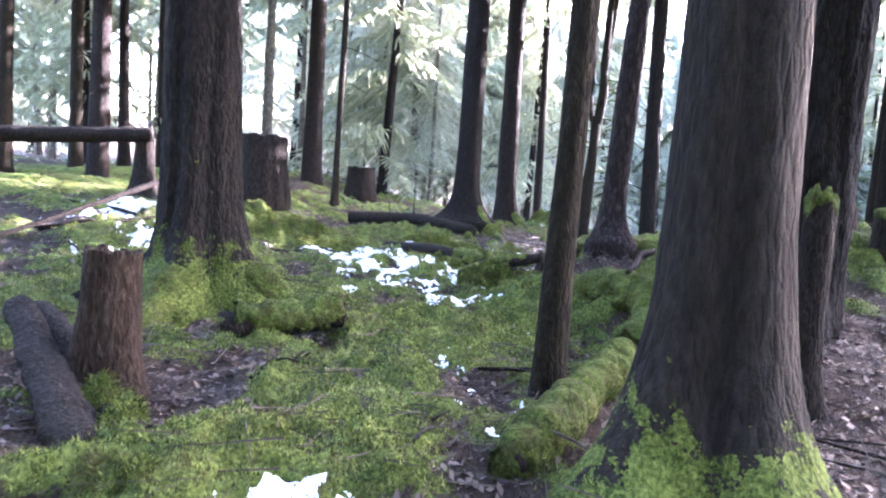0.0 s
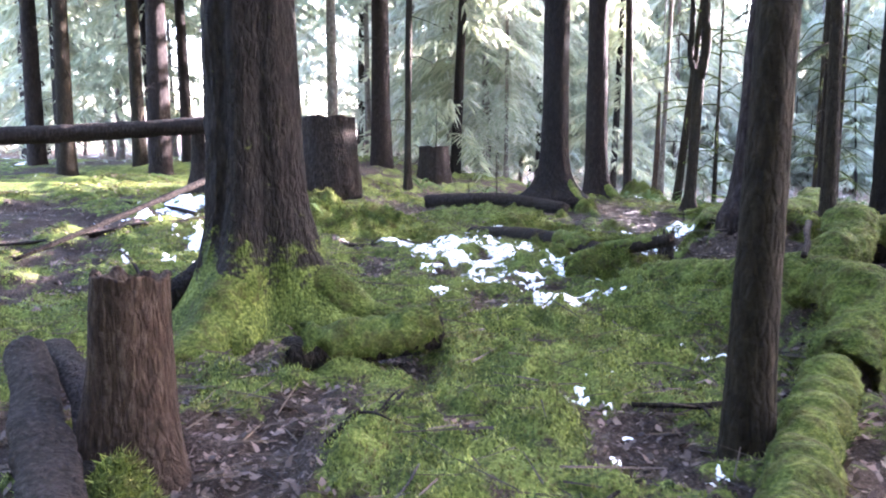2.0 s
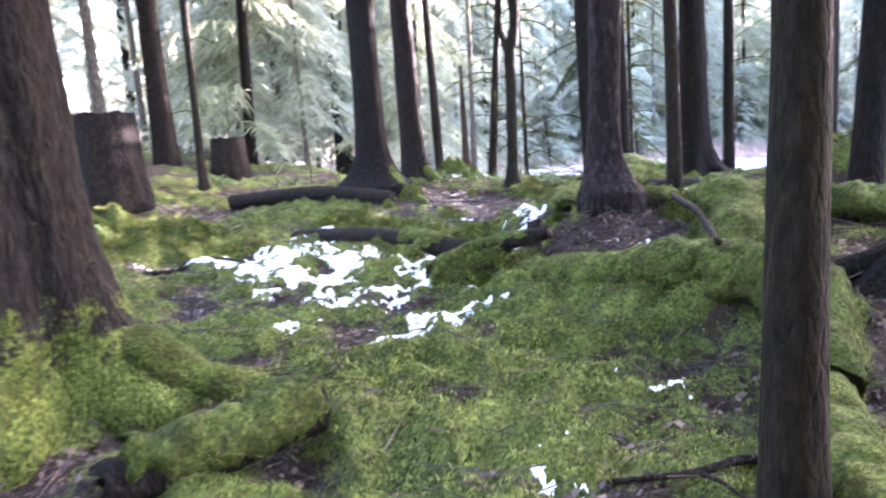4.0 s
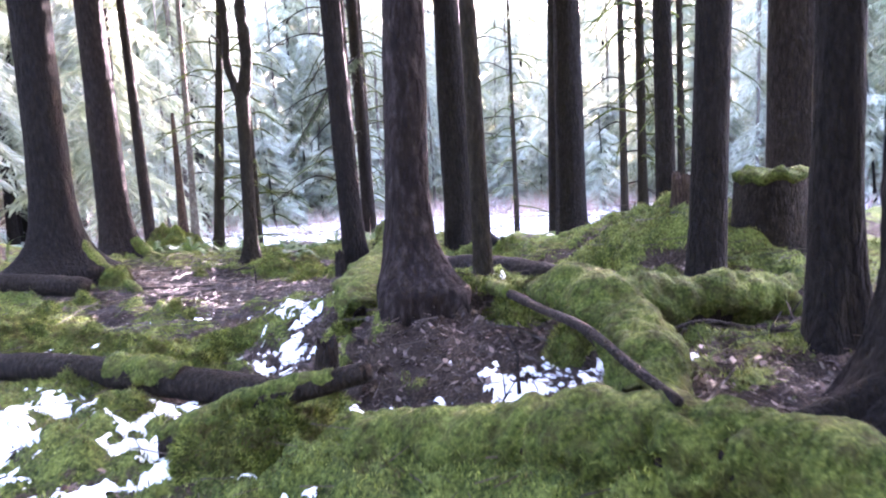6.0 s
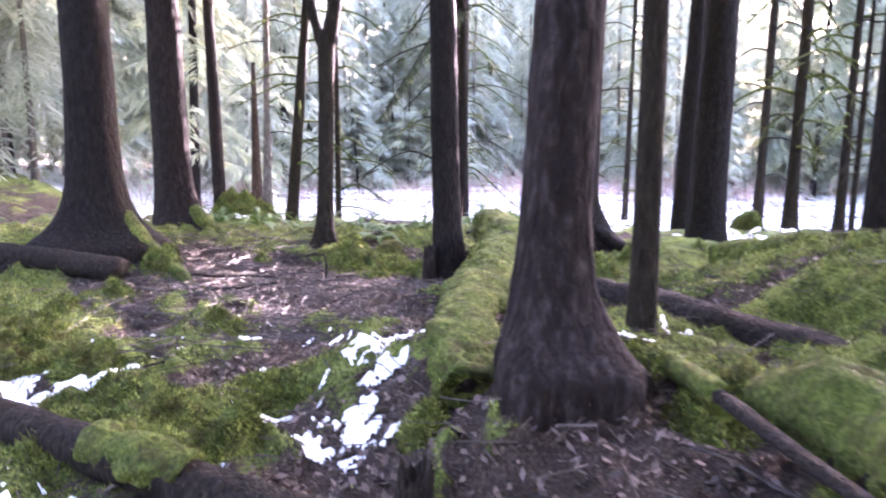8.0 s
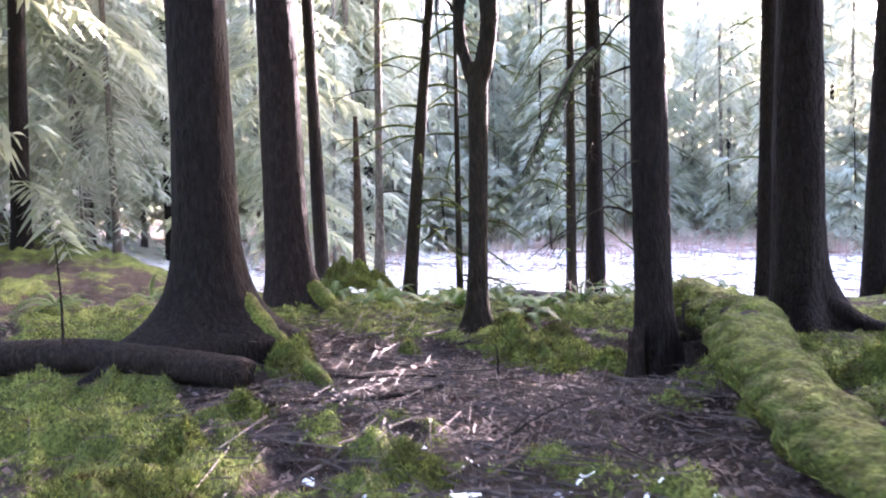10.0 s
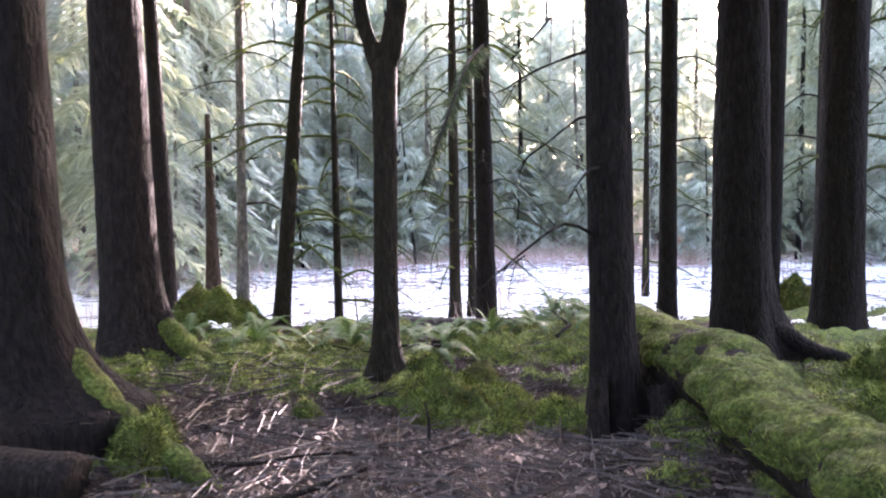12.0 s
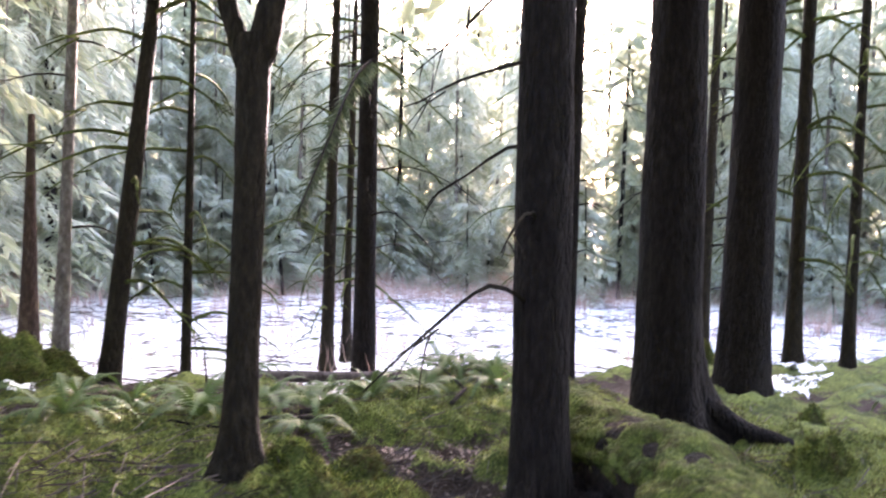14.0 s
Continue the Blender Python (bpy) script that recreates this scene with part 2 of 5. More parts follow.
def make_bark(name, dark, mid, light, moss=0.3, moss_height=1.0, grain=(7, 7, 2.2), relief=1.0):
    """Furrowed bark with moss that thins out up the stem."""
    m, nt, p = mat_new(name)
    v, vs = coords(nt, (1, 1, 1)), coords(nt, grain)
    furrow = noise_of(nt, vs, 4.0, 6, 0.65)
    plate = nd(nt, "ShaderNodeTexVoronoi", Scale=3.0)
    plate.feature = "DISTANCE_TO_EDGE"
    nt.links.new(vs, plate.inputs["Vector"])
    crack = ramp(nt, plate.outputs["Distance"], [(0.0, (0, 0, 0)), (0.22, (1, 1, 1))])
    h = math_of(nt, "ADD", furrow, math_of(nt, "MULTIPLY", crack, 0.35))
    bark = ramp(nt, furrow, [(0.32, dark), (0.52, mid), (0.74, light)])
    bark = mixc(nt, math_of(nt, "MULTIPLY", noise_of(nt, v, 1.7, 3), 0.45), bark, mid)
    green, fine = moss_colour(nt, v)
    sep = nt.nodes.new("ShaderNodeSeparateXYZ")
    nt.links.new(v, sep.inputs[0])
    up = math_of(nt, "MULTIPLY", math_of(nt, "SUBTRACT", moss_height, sep.outputs[2]), 0.9 / max(moss_height, 0.2), True)
    cover = math_of(nt, "ADD", math_of(nt, "MULTIPLY", up, 0.55), math_of(nt, "ADD", math_of(nt, "MULTIPLY", noise_of(nt, v, 4.5, 5, 0.7), 1.15), math_of(nt, "MULTIPLY", noise_of(nt, v, 34, 4, 0.7), 0.25)))
    fac = ramp(nt, cover, [(1.17 - 0.42 * moss, (0, 0, 0)), (1.45 - 0.42 * moss, (0.85, 0.85, 0.85))])
    nt.links.new(mixc(nt, fac, bark, green), p.inputs["Base Color"])
    p.inputs["Roughness"].default_value = 0.9
    p.inputs["Specular IOR Level"].default_value = 0.12
    bumped(nt, p, math_of(nt, "ADD", h, math_of(nt, "MULTIPLY", fine, 0.5)), relief, 0.03)
    return m


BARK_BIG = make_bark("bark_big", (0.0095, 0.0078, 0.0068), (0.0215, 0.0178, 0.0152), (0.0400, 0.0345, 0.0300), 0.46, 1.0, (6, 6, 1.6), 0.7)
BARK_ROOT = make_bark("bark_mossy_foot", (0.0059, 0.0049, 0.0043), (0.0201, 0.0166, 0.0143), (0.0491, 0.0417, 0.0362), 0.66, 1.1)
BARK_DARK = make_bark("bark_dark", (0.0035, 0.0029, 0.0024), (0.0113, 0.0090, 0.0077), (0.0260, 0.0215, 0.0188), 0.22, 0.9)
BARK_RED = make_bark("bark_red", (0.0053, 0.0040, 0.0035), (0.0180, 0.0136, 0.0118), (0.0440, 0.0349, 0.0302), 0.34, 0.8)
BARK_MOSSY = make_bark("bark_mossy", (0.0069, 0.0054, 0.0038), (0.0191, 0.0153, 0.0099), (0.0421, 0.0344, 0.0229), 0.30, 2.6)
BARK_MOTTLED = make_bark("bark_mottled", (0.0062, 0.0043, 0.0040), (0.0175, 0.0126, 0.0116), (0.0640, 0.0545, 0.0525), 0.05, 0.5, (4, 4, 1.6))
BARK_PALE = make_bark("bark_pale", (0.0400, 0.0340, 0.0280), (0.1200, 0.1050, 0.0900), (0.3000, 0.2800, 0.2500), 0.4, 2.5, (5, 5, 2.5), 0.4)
WOOD_ROT = make_bark("rotten_wood", (0.011, 0.0075, 0.0056), (0.042, 0.0275, 0.020), (0.110, 0.084, 0.063), 0.34, 0.8, (8, 8, 2.2))
WOOD_DARK = make_bark("wet_dark_wood", (0.0053, 0.0041, 0.0034), (0.0198, 0.0153, 0.0121), (0.0572, 0.0444, 0.0361), -0.4, 0.3, (9, 9, 3))
WOOD_BROWN = make_bark("weathered_bark_slab", (0.0067, 0.0051, 0.0048), (0.0250, 0.0197, 0.0174), (0.0711, 0.0581, 0.0519), -0.4, 0.3, (8, 8, 8))
WOOD_GREY = make_bark("weathered_wood", (0.0254, 0.0212, 0.0188), (0.0799, 0.0679, 0.0607), (0.1750, 0.1510, 0.1390), -0.4, 0.2, (3, 3, 3))


def make_moss():
    m, nt, p = mat_new("moss")
    v = coords(nt, (1, 1, 1))
    col, fine = moss_colour(nt, v)
    tan = ramp(nt, noise_of(nt, v, 9, 4), [(0.46, (0, 0, 0)), (0.60, (1, 1, 1))])
    nt.links.new(mixc(nt, math_of(nt, "MULTIPLY", tan, 0.5), mixc(nt, 0.3, col, MOSS_DARK), (0.042, 0.029, 0.014)), p.inputs["Base Color"])
    p.inputs["Roughness"].default_value = 0.95
    p.inputs["Specular IOR Level"].default_value = 0.15
    bumped(nt, p, math_of(nt, "ADD", fine, noise_of(nt, v, 14, 3)), 1.0, 0.04)
    return m


MOSS = make_moss()


def make_leaf(name, dark, light, through_part=0.4):
    """Thin leaves that let light through."""
    m, nt, p = mat_new(name)
    g = nt.nodes.new("ShaderNodeNewGeometry")
    col = ramp(nt, g.outputs["Random Per Island"], [(0.0, dark), (1.0, light)])
    nt.links.new(col, p.inputs["Base Color"])
    p.inputs["Roughness"].default_value = 0.6
    p.inputs["Specular IOR Level"].default_value = 0.3
    t = nt.nodes.new("ShaderNodeBsdfTranslucent")
    nt.links.new(col, t.inputs[0])
    mx = nt.nodes.new("ShaderNodeMixShader")
    mx.inputs[0].default_value = through_part
    nt.links.new(p.outputs[0], mx.inputs[1])
    nt.links.new(t.outputs[0], mx.inputs[2])
    nt.links.new(mx.outputs[0], nt.nodes["Material Output"].inputs[0])
    return m


# distance haze is put into these pale needle and lichen colours
HAZED_NEEDLES = make_leaf("needles", (0.24, 0.27, 0.18), (0.46, 0.49, 0.34), 0.65)
HAZED_LICHEN = make_leaf("hazed_lichen_twigs", (0.30, 0.34, 0.25), (0.57, 0.60, 0.49), 0.6)
# dark copy of the needles for the drooping bough, shade put into its colour
NEEDLES_SHADED = make_leaf("shaded_needles", (0.040, 0.060, 0.030), (0.095, 0.125, 0.065), 0.4)
FERN = make_leaf("fern_green", (0.025, 0.055, 0.012), (0.085, 0.14, 0.032), 0.3)
DEAD_LEAF = make_leaf("dead_leaves", (0.030, 0.020, 0.016), (0.19, 0.135, 0.112), 0.15)
DEAD_GRASS = make_leaf("dry_brush", (0.34, 0.22, 0.18), (0.60, 0.45, 0.39), 0.3)
TWIG = make_leaf("twigs", (0.020, 0.014, 0.010), (0.085, 0.060, 0.045), 0.0)


def make_moss_blade():
    """Moss shoots: each a little different, in drifts of yellow, green and dull brown."""
    m, nt, p = mat_new("moss_shoots")
    v = coords(nt, (1, 1, 1))
    g = nt.nodes.new("ShaderNodeNewGeometry")
    t = math_of(nt, "ADD", math_of(nt, "MULTIPLY", g.outputs["Random Per Island"], 0.36), math_of(nt, "ADD", math_of(nt, "MULTIPLY", noise_of(nt, v, 13.0, 4, 0.7), 0.62), math_of(nt, "MULTIPLY", noise_of(nt, v, 2.6, 2, 0.5), 0.34)))
    col = ramp(nt, t, [(0.53, MOSS_DARK), (0.69, MOSS_MID), (0.86, MOSS_LIGHT)])
    dull = ramp(nt, noise_of(nt, v, 1.9, 4, 0.65), [(0.50, (0, 0, 0)), (0.66, (0.75, 0.75, 0.75))])
    col = mixc(nt, dull, col, (0.120, 0.105, 0.040))
    brown = ramp(nt, noise_of(nt, v, 6.5, 4, 0.65), [(0.52, (0, 0, 0)), (0.64, (0.85, 0.85, 0.85))])
    col = mixc(nt, brown, col, (0.060, 0.042, 0.022))
    nt.links.new(col, p.inputs["Base Color"])
    p.inputs["Roughness"].default_value = 0.8
    p.inputs["Specular IOR Level"].default_value = 0.15
    tr = nt.nodes.new("ShaderNodeBsdfTranslucent")
    nt.links.new(col, tr.inputs[0])
    mx = nt.nodes.new("ShaderNodeMixShader")
    mx.inputs[0].default_value = 0.2
    nt.links.new(p.outputs[0], mx.inputs[1])
    nt.links.new(tr.outputs[0], mx.inputs[2])
    nt.links.new(mx.outputs[0], nt.nodes["Material Output"].inputs[0])
    return m


MOSS_BLADE = make_moss_blade()


def make_snow():
    m, nt, p = mat_new("snow")
    v = coords(nt, (1, 1, 1))
    nt.links.new(ramp(nt, noise_of(nt, v, 30, 4), [(0.25, (0.66, 0.68, 0.72)), (0.6, (0.88, 0.88, 0.89))]), p.inputs["Base Color"])
    p.inputs["Roughness"].default_value = 0.55
    bumped(nt, p, noise_of(nt, v, 60, 4), 0.5, 0.01)
    return m


SNOW = make_snow()


def make_ground():
    m, nt, p = mat_new("forest_floor")
    v = coords(nt, (1, 1, 1))
    a = nt.nodes.new("ShaderNodeAttribute")
    a.attribute_name = "cover"
    sep = nt.nodes.new("ShaderNodeSeparateColor")
    nt.links.new(a.outputs["Color"], sep.inputs[0])
    moss, fine = moss_colour(nt, v)
    litter = ramp(nt, noise_of(nt, v, 45, 6, 0.75), [(0.3, (0.006, 0.0045, 0.0035)), (0.5, (0.042, 0.029, 0.022)), (0.74, (0.17, 0.122, 0.098))])
    soil = mixc(nt, ramp(nt, noise_of(nt, v, 2.3, 4), [(0.4, (0, 0, 0)), (0.6, (1, 1, 1))]), litter, (0.022, 0.014, 0.010))
    soil = mixc(nt, 0.55, litter, soil)
    gaps = math_of(nt, "MULTIPLY", math_of(nt, "SUBTRACT", noise_of(nt, v, 4.5, 4, 0.6), 0.55), 1.3)
    edge = math_of(nt, "ADD", math_of(nt, "ADD", sep.outputs[0], gaps), math_of(nt, "MULTIPLY", math_of(nt, "SUBTRACT", noise_of(nt, v, 16, 5, 0.7), 0.5), 1.0))
    col = mixc(nt, ramp(nt, edge, [(0.40, (0, 0, 0)), (0.60, (1, 1, 1))]), soil, moss)
    brush = ramp(nt, noise_of(nt, v, 8, 5, 0.7), [(0.35, (0.07, 0.05, 0.04)), (0.6, (0.20, 0.14, 0.11)), (0.8, (0.30, 0.25, 0.2))])
    col = mixc(nt, sep.outputs[2], col, brush)
    snowy = math_of(nt, "ADD", sep.outputs[1], math_of(nt, "MULTIPLY", math_of(nt, "SUBTRACT", noise_of(nt, v, 2.2, 5, 0.65), 0.52), 2.4))
    col = mixc(nt, ramp(nt, snowy, [(0.46, (0, 0, 0)), (0.54, (1, 1, 1))]), col, (0.91, 0.90, 0.87))
    nt.links.new(col, p.inputs["Base Color"])
    p.inputs["Roughness"].default_value = 0.93
    p.inputs["Specular IOR Level"].default_value = 0.2
    bumped(nt, p, math_of(nt, "ADD", fine, noise_of(nt, v, 110, 3)), 0.9, 0.03)
    return m


GROUND = make_ground()

# ---- ground: one sheet to the horizon ----
def axis_steps(a, b, fine, far):
    mid = np.arange(a, b + 1e-6, fine)
    out, x, d = [], b, fine
    while x < far:
        d *= 1.13
        x += d
        out.append(x)
    out = np.array(out)
    return np.concatenate([(a + b - out)[::-1], mid, out])


def build_ground():
    xs, ys = axis_steps(-3.6, 6.2, 0.041, 320), axis_steps(2.8, 19.0, 0.041, 320)
    gx, gy = np.meshgrid(xs, ys)
    z = ground(gx, gy)
    v = np.stack([gx, gy, z], -1).reshape(-1, 3)
    n, k = len(xs), len(ys)
    i = np.arange(n * (k - 1)).reshape(k - 1, n)[:, :-1].ravel()
    f = np.stack([i, i + 1, i + n + 1, i + n], 1)
    me = mesh("ground", v, f, GROUND)
    fl, r = field(gx, gy), np.hypot(gx - 2, gy - 12)
    far = ss(24, 34, r)
    cover = np.stack([moss_amount(gx, gy) * (1 - far * 0.6), 0.80 * fl * (1 - 0.5 * ss(28, 36, r)) + 0.30 * ss(14, 22, r) * (1 - fl) * (1 - ss(30, 45, r)), np.clip(fl * ss(20, 26, r) + 0.7 * far, 0, 1), np.ones_like(z)], -1)
    at = me.color_attributes.new("cover", "FLOAT_COLOR", "POINT")
    at.data.foreach_set("color", cover.reshape(-1).astype(np.float32))
    return tagged(part("ground", me), "mossy forest floor with brown leaf litter", "ground", kind="structure")


build_ground()


# ---- trees ----
def trunk_rings(R, H, lean=(0, 0), bend=(0, 0), flare=0.12, flare_h=0.35, lobes=(), sides=32, step=0.12, rough=0.05, seed=0, top=0.35, fluted=0.0, flutes=(250, 300, 20, 140), deep=0.35, detail_to=4.5):
    """A tapered stem with spreading root lobes: each lobe is (angle in degrees, reach)."""
    zs = np.concatenate([np.arange(-deep, detail_to, step), np.linspace(detail_to, H, 14)])
    th = np.linspace(0, 2 * np.pi, sides, endpoint=False)
    grid = []
    for z in zs:
        zz = max(z, 0.0)
        r = R * (1 - (1 - top) * (zz / H) ** 0.9) * np.ones(sides)
        e = math.exp(-zz / flare_h)
        r = r + flare * e * (0.8 + 0.4 * np.cos(th * 3 + seed))
        for ang, reach in lobes:
            c = np.clip(np.cos(th - radians(ang)), 0, 1)
            r = r + reach * math.exp(-zz / (flare_h * 0.8)) * c**7 + 0.07 * reach * math.exp(-zz / (flare_h * 2.5)) * c**5
        if fluted:
            r = r - fluted * np.exp(-zz / 4.0) * sum(np.clip(np.cos(th - radians(g)), 0, 1) ** 40 for g in flutes)
        x, y = np.cos(th), np.sin(th)
        ridge = fbm(x * R * 9 + seed, y * R * 9, z * 1.1, 3) - 0.5
        fine = fbm(x * R * 30 + seed, y * R * 30, z * 5, 2) - 0.5
        r = r * (1 + rough * (1.6 * ridge + 0.9 * fine)) + 0.02 * (vnoise(seed, z * 0.5) - 0.5)
        cx = lean[0] * z + bend[0] * math.sin(z * 0.6)
        cy = lean[1] * z + bend[1] * math.sin(z * 0.6)
        grid.append(np.stack([cx + r * x, cy + r * y, np.full(sides, z)], 1))
    return rings(grid)


def crown_mesh(name, mat, z0, z1, reach, boughs, twigs, seed, droop=0.35, leaf=0.30, wide=0.035):
    """Conifer boughs: drooping arms hung with narrow sprays."""
    rng = np.random.RandomState(seed)
    V, F = [], []
    for b in range(boughs):
        u = (b + rng.rand()) / boughs
        z = z0 + (z1 - z0) * u
        L = reach * (1 - 0.8 * u) * (0.6 + 0.6 * rng.rand()) + 0.3
        az = rng.rand() * 2 * np.pi
        d, s = np.array([math.cos(az), math.sin(az)]), np.array([-math.sin(az), math.cos(az)])
        rise = 0.25 * rng.rand() - 0.1
        for t in range(twigs):
            q = ((t + rng.rand()) / twigs) ** 0.8
            side = 1 if t % 2 else -1
            c = np.array([*(d * L * q), z + rise * L * q - droop * L * q * q])
            ll = leaf * (1.25 - 0.7 * q) * (0.6 + 0.8 * rng.rand())
            for k in range(2):
                o = d * (0.35 + 0.5 * rng.rand()) + s * side * (0.5 + 0.6 * rng.rand())
                end = c + np.array([*(o * ll), -ll * (0.25 + 0.8 * rng.rand())])
                w = np.array([*(d * wide * 1.6), wide * (rng.rand() - 0.5) * 2])
                mid = c * 0.5 + end * 0.5 + np.array([0, 0, 0.12 * ll])
                n = len(V)
                V += [c, mid - w, end, mid + w]
                F.append([n, n + 1, n + 2, n + 3])
        if b % 2 == 0:
            n = len(V)
            for q, r in ((0, 0.022), (0.5, 0.014), (1, 0.004)):
                c = np.array([*(d * L * q), z + rise * L * q - droop * L * q * q])
                for k in range(3):
                    a = k * 2.094
                    V.append(c + np.array([*(s * r * math.cos(a)), r * math.sin(a)]))
            for a in (0, 3):
                for k in range(3):
                    F.append([n + a + k, n + a + (k + 1) % 3, n + a + 3 + (k + 1) % 3, n + a + 3 + k])
    return mesh(name, V, F, mat, False)


HIGH_CROWNS = [crown_mesh("crown", HAZED_NEEDLES, 6.5 + k * 0.4, 17.0, 3.6, 46, 26, 20 + k, leaf=0.5, wide=0.07) for k in range(3)]
LOW_CROWNS = [crown_mesh("crown", HAZED_NEEDLES, 0.8 + 0.4 * k, 14.0, 3.0, 70, 28, 40 + k, 0.5, 0.56, 0.036) for k in range(4)]
BUSHES = [crown_mesh("crown", HAZED_LICHEN, 0.3, 13.5, 4.5, 44, 22, 80 + k, 0.5, 1.3, 0.10) for k in range(2)]
HUNG_CROWNS = [crown_mesh("crown", HAZED_LICHEN, 1.2 + 0.6 * k, 13.0, 3.2, 70, 28, 60 + k, 0.8, 0.6, 0.028) for k in range(3)]


def branch_lines(rng, z_from, z_to, n, length, r0=0.015, down=0.2, around=None, twiggy=3, stem_r=0.05):
    """Bare side branches with finer twigs, as separate tubes."""
    out = []
    for i in range(n):
        z = z_from + (z_to - z_from) * (i + rng.rand()) / n
        az = rng.rand() * 2 * np.pi if around is None else radians(around + (rng.rand() - 0.5) * 150)
        L = length * (0.5 + 0.8 * rng.rand())
        d = np.array([math.cos(az), math.sin(az), 0])
        s = np.array([-d[1], d[0], 0])
        w = (rng.rand(3) - 0.5) * 0.25 * L
        p = [d * stem_r * 0.5 + [0, 0, z], d * L * 0.35 + [0, 0, z + 0.12 * L * (rng.rand() - 0.3)] + w * 0.4, d * L * 0.7 + [0, 0, z - down * L * 0.4] + w, d * L + [0, 0, z - down * L] + w]
        pieces = [tube(p, r0, r0 * 0.3, 5, 0.14, 0.35, 14, i)]
        for k in range(twiggy):
            q = 0.3 + 0.6 * rng.rand()
            o = p[1] * (1 - q) + p[3] * q
            e = o + (d * (0.3 + 0.4 * rng.rand()) + s * (rng.rand() - 0.5) * 1.2) * L * 0.45 + [0, 0, -0.3 * L * rng.rand()]
            pieces.append(tube([o, (o + e) / 2 + [0, 0, 0.04 * L], e], r0 * 0.45, r0 * 0.15, 4, 0.15, 0.3, 14, k))
        out.append(join(pieces))
    return out


def tree(x, y, R, H, mat, label, z=None, lean=(0, 0), crown=None, branches=None, branch_mat=None, name="conifer_tree", category="tree", group="", **kw):
    seed = kw.pop("seed", int(abs(x * 37 + y * 91)) % 97)
    ob = base(name, x, y, (gz(x, y) if z is None else z), label, category, group)
    v, f = trunk_rings(R, H, lean=lean, seed=seed, **kw)
    part("trunk", mesh("trunk", v, f, mat), ob)
    if branches:
        rng = np.random.RandomState(seed + 5)
        for v, f in branch_lines(rng, stem_r=R, **branches):
            c = v.copy()
            c[:, :2] += np.array(lean) * c[:, 2:3]
            part("branch", mesh("branch", c, f, branch_mat or mat), ob, "bare mossy side branch")
    if crown is not None:
        c = part("crown", crown, ob)
        c.matrix_basis = pose(lean[0] * 8, lean[1] * 8, 0, 0, 0, seed * 40)
    return ob


HC = HIGH_CROWNS
big = "massive dark-brown conifer trunk with mossy spreading roots"
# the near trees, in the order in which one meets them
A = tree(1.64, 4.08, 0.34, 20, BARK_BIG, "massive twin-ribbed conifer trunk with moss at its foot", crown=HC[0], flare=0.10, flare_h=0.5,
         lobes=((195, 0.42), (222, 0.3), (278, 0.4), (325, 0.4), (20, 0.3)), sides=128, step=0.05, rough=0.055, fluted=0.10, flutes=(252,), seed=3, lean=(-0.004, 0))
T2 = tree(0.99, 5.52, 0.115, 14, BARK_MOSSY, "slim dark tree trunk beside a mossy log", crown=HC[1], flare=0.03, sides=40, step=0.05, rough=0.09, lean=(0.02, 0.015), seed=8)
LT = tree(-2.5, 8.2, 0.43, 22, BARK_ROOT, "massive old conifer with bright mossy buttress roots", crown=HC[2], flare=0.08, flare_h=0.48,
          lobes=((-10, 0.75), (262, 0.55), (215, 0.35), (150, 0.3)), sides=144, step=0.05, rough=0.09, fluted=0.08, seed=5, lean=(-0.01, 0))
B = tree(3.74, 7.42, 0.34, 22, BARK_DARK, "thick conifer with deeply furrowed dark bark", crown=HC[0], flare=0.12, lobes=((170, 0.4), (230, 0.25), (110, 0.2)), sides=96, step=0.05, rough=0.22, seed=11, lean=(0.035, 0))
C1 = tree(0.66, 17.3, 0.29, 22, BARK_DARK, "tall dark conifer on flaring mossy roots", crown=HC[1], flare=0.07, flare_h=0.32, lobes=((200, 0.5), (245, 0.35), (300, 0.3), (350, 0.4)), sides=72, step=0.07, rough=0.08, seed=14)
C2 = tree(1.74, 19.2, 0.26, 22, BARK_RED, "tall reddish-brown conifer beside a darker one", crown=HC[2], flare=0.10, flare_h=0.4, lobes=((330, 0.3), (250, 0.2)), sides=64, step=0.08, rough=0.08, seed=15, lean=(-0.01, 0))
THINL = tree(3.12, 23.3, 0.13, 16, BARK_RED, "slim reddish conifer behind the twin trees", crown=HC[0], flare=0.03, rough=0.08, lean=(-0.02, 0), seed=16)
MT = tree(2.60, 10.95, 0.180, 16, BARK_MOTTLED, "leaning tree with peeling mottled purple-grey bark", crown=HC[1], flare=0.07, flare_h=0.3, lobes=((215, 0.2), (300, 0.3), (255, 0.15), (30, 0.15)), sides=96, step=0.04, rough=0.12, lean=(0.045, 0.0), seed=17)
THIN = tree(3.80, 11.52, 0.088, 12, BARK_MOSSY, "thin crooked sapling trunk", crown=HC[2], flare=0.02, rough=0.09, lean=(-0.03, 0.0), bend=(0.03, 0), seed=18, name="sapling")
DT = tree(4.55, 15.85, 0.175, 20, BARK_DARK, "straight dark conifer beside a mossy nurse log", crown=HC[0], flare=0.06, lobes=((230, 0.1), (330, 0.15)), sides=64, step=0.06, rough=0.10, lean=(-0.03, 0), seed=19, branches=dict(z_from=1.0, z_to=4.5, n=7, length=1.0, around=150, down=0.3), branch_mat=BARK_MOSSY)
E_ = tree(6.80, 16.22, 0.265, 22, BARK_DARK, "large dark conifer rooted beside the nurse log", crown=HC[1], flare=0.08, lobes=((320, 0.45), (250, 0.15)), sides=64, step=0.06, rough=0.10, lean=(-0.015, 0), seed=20)
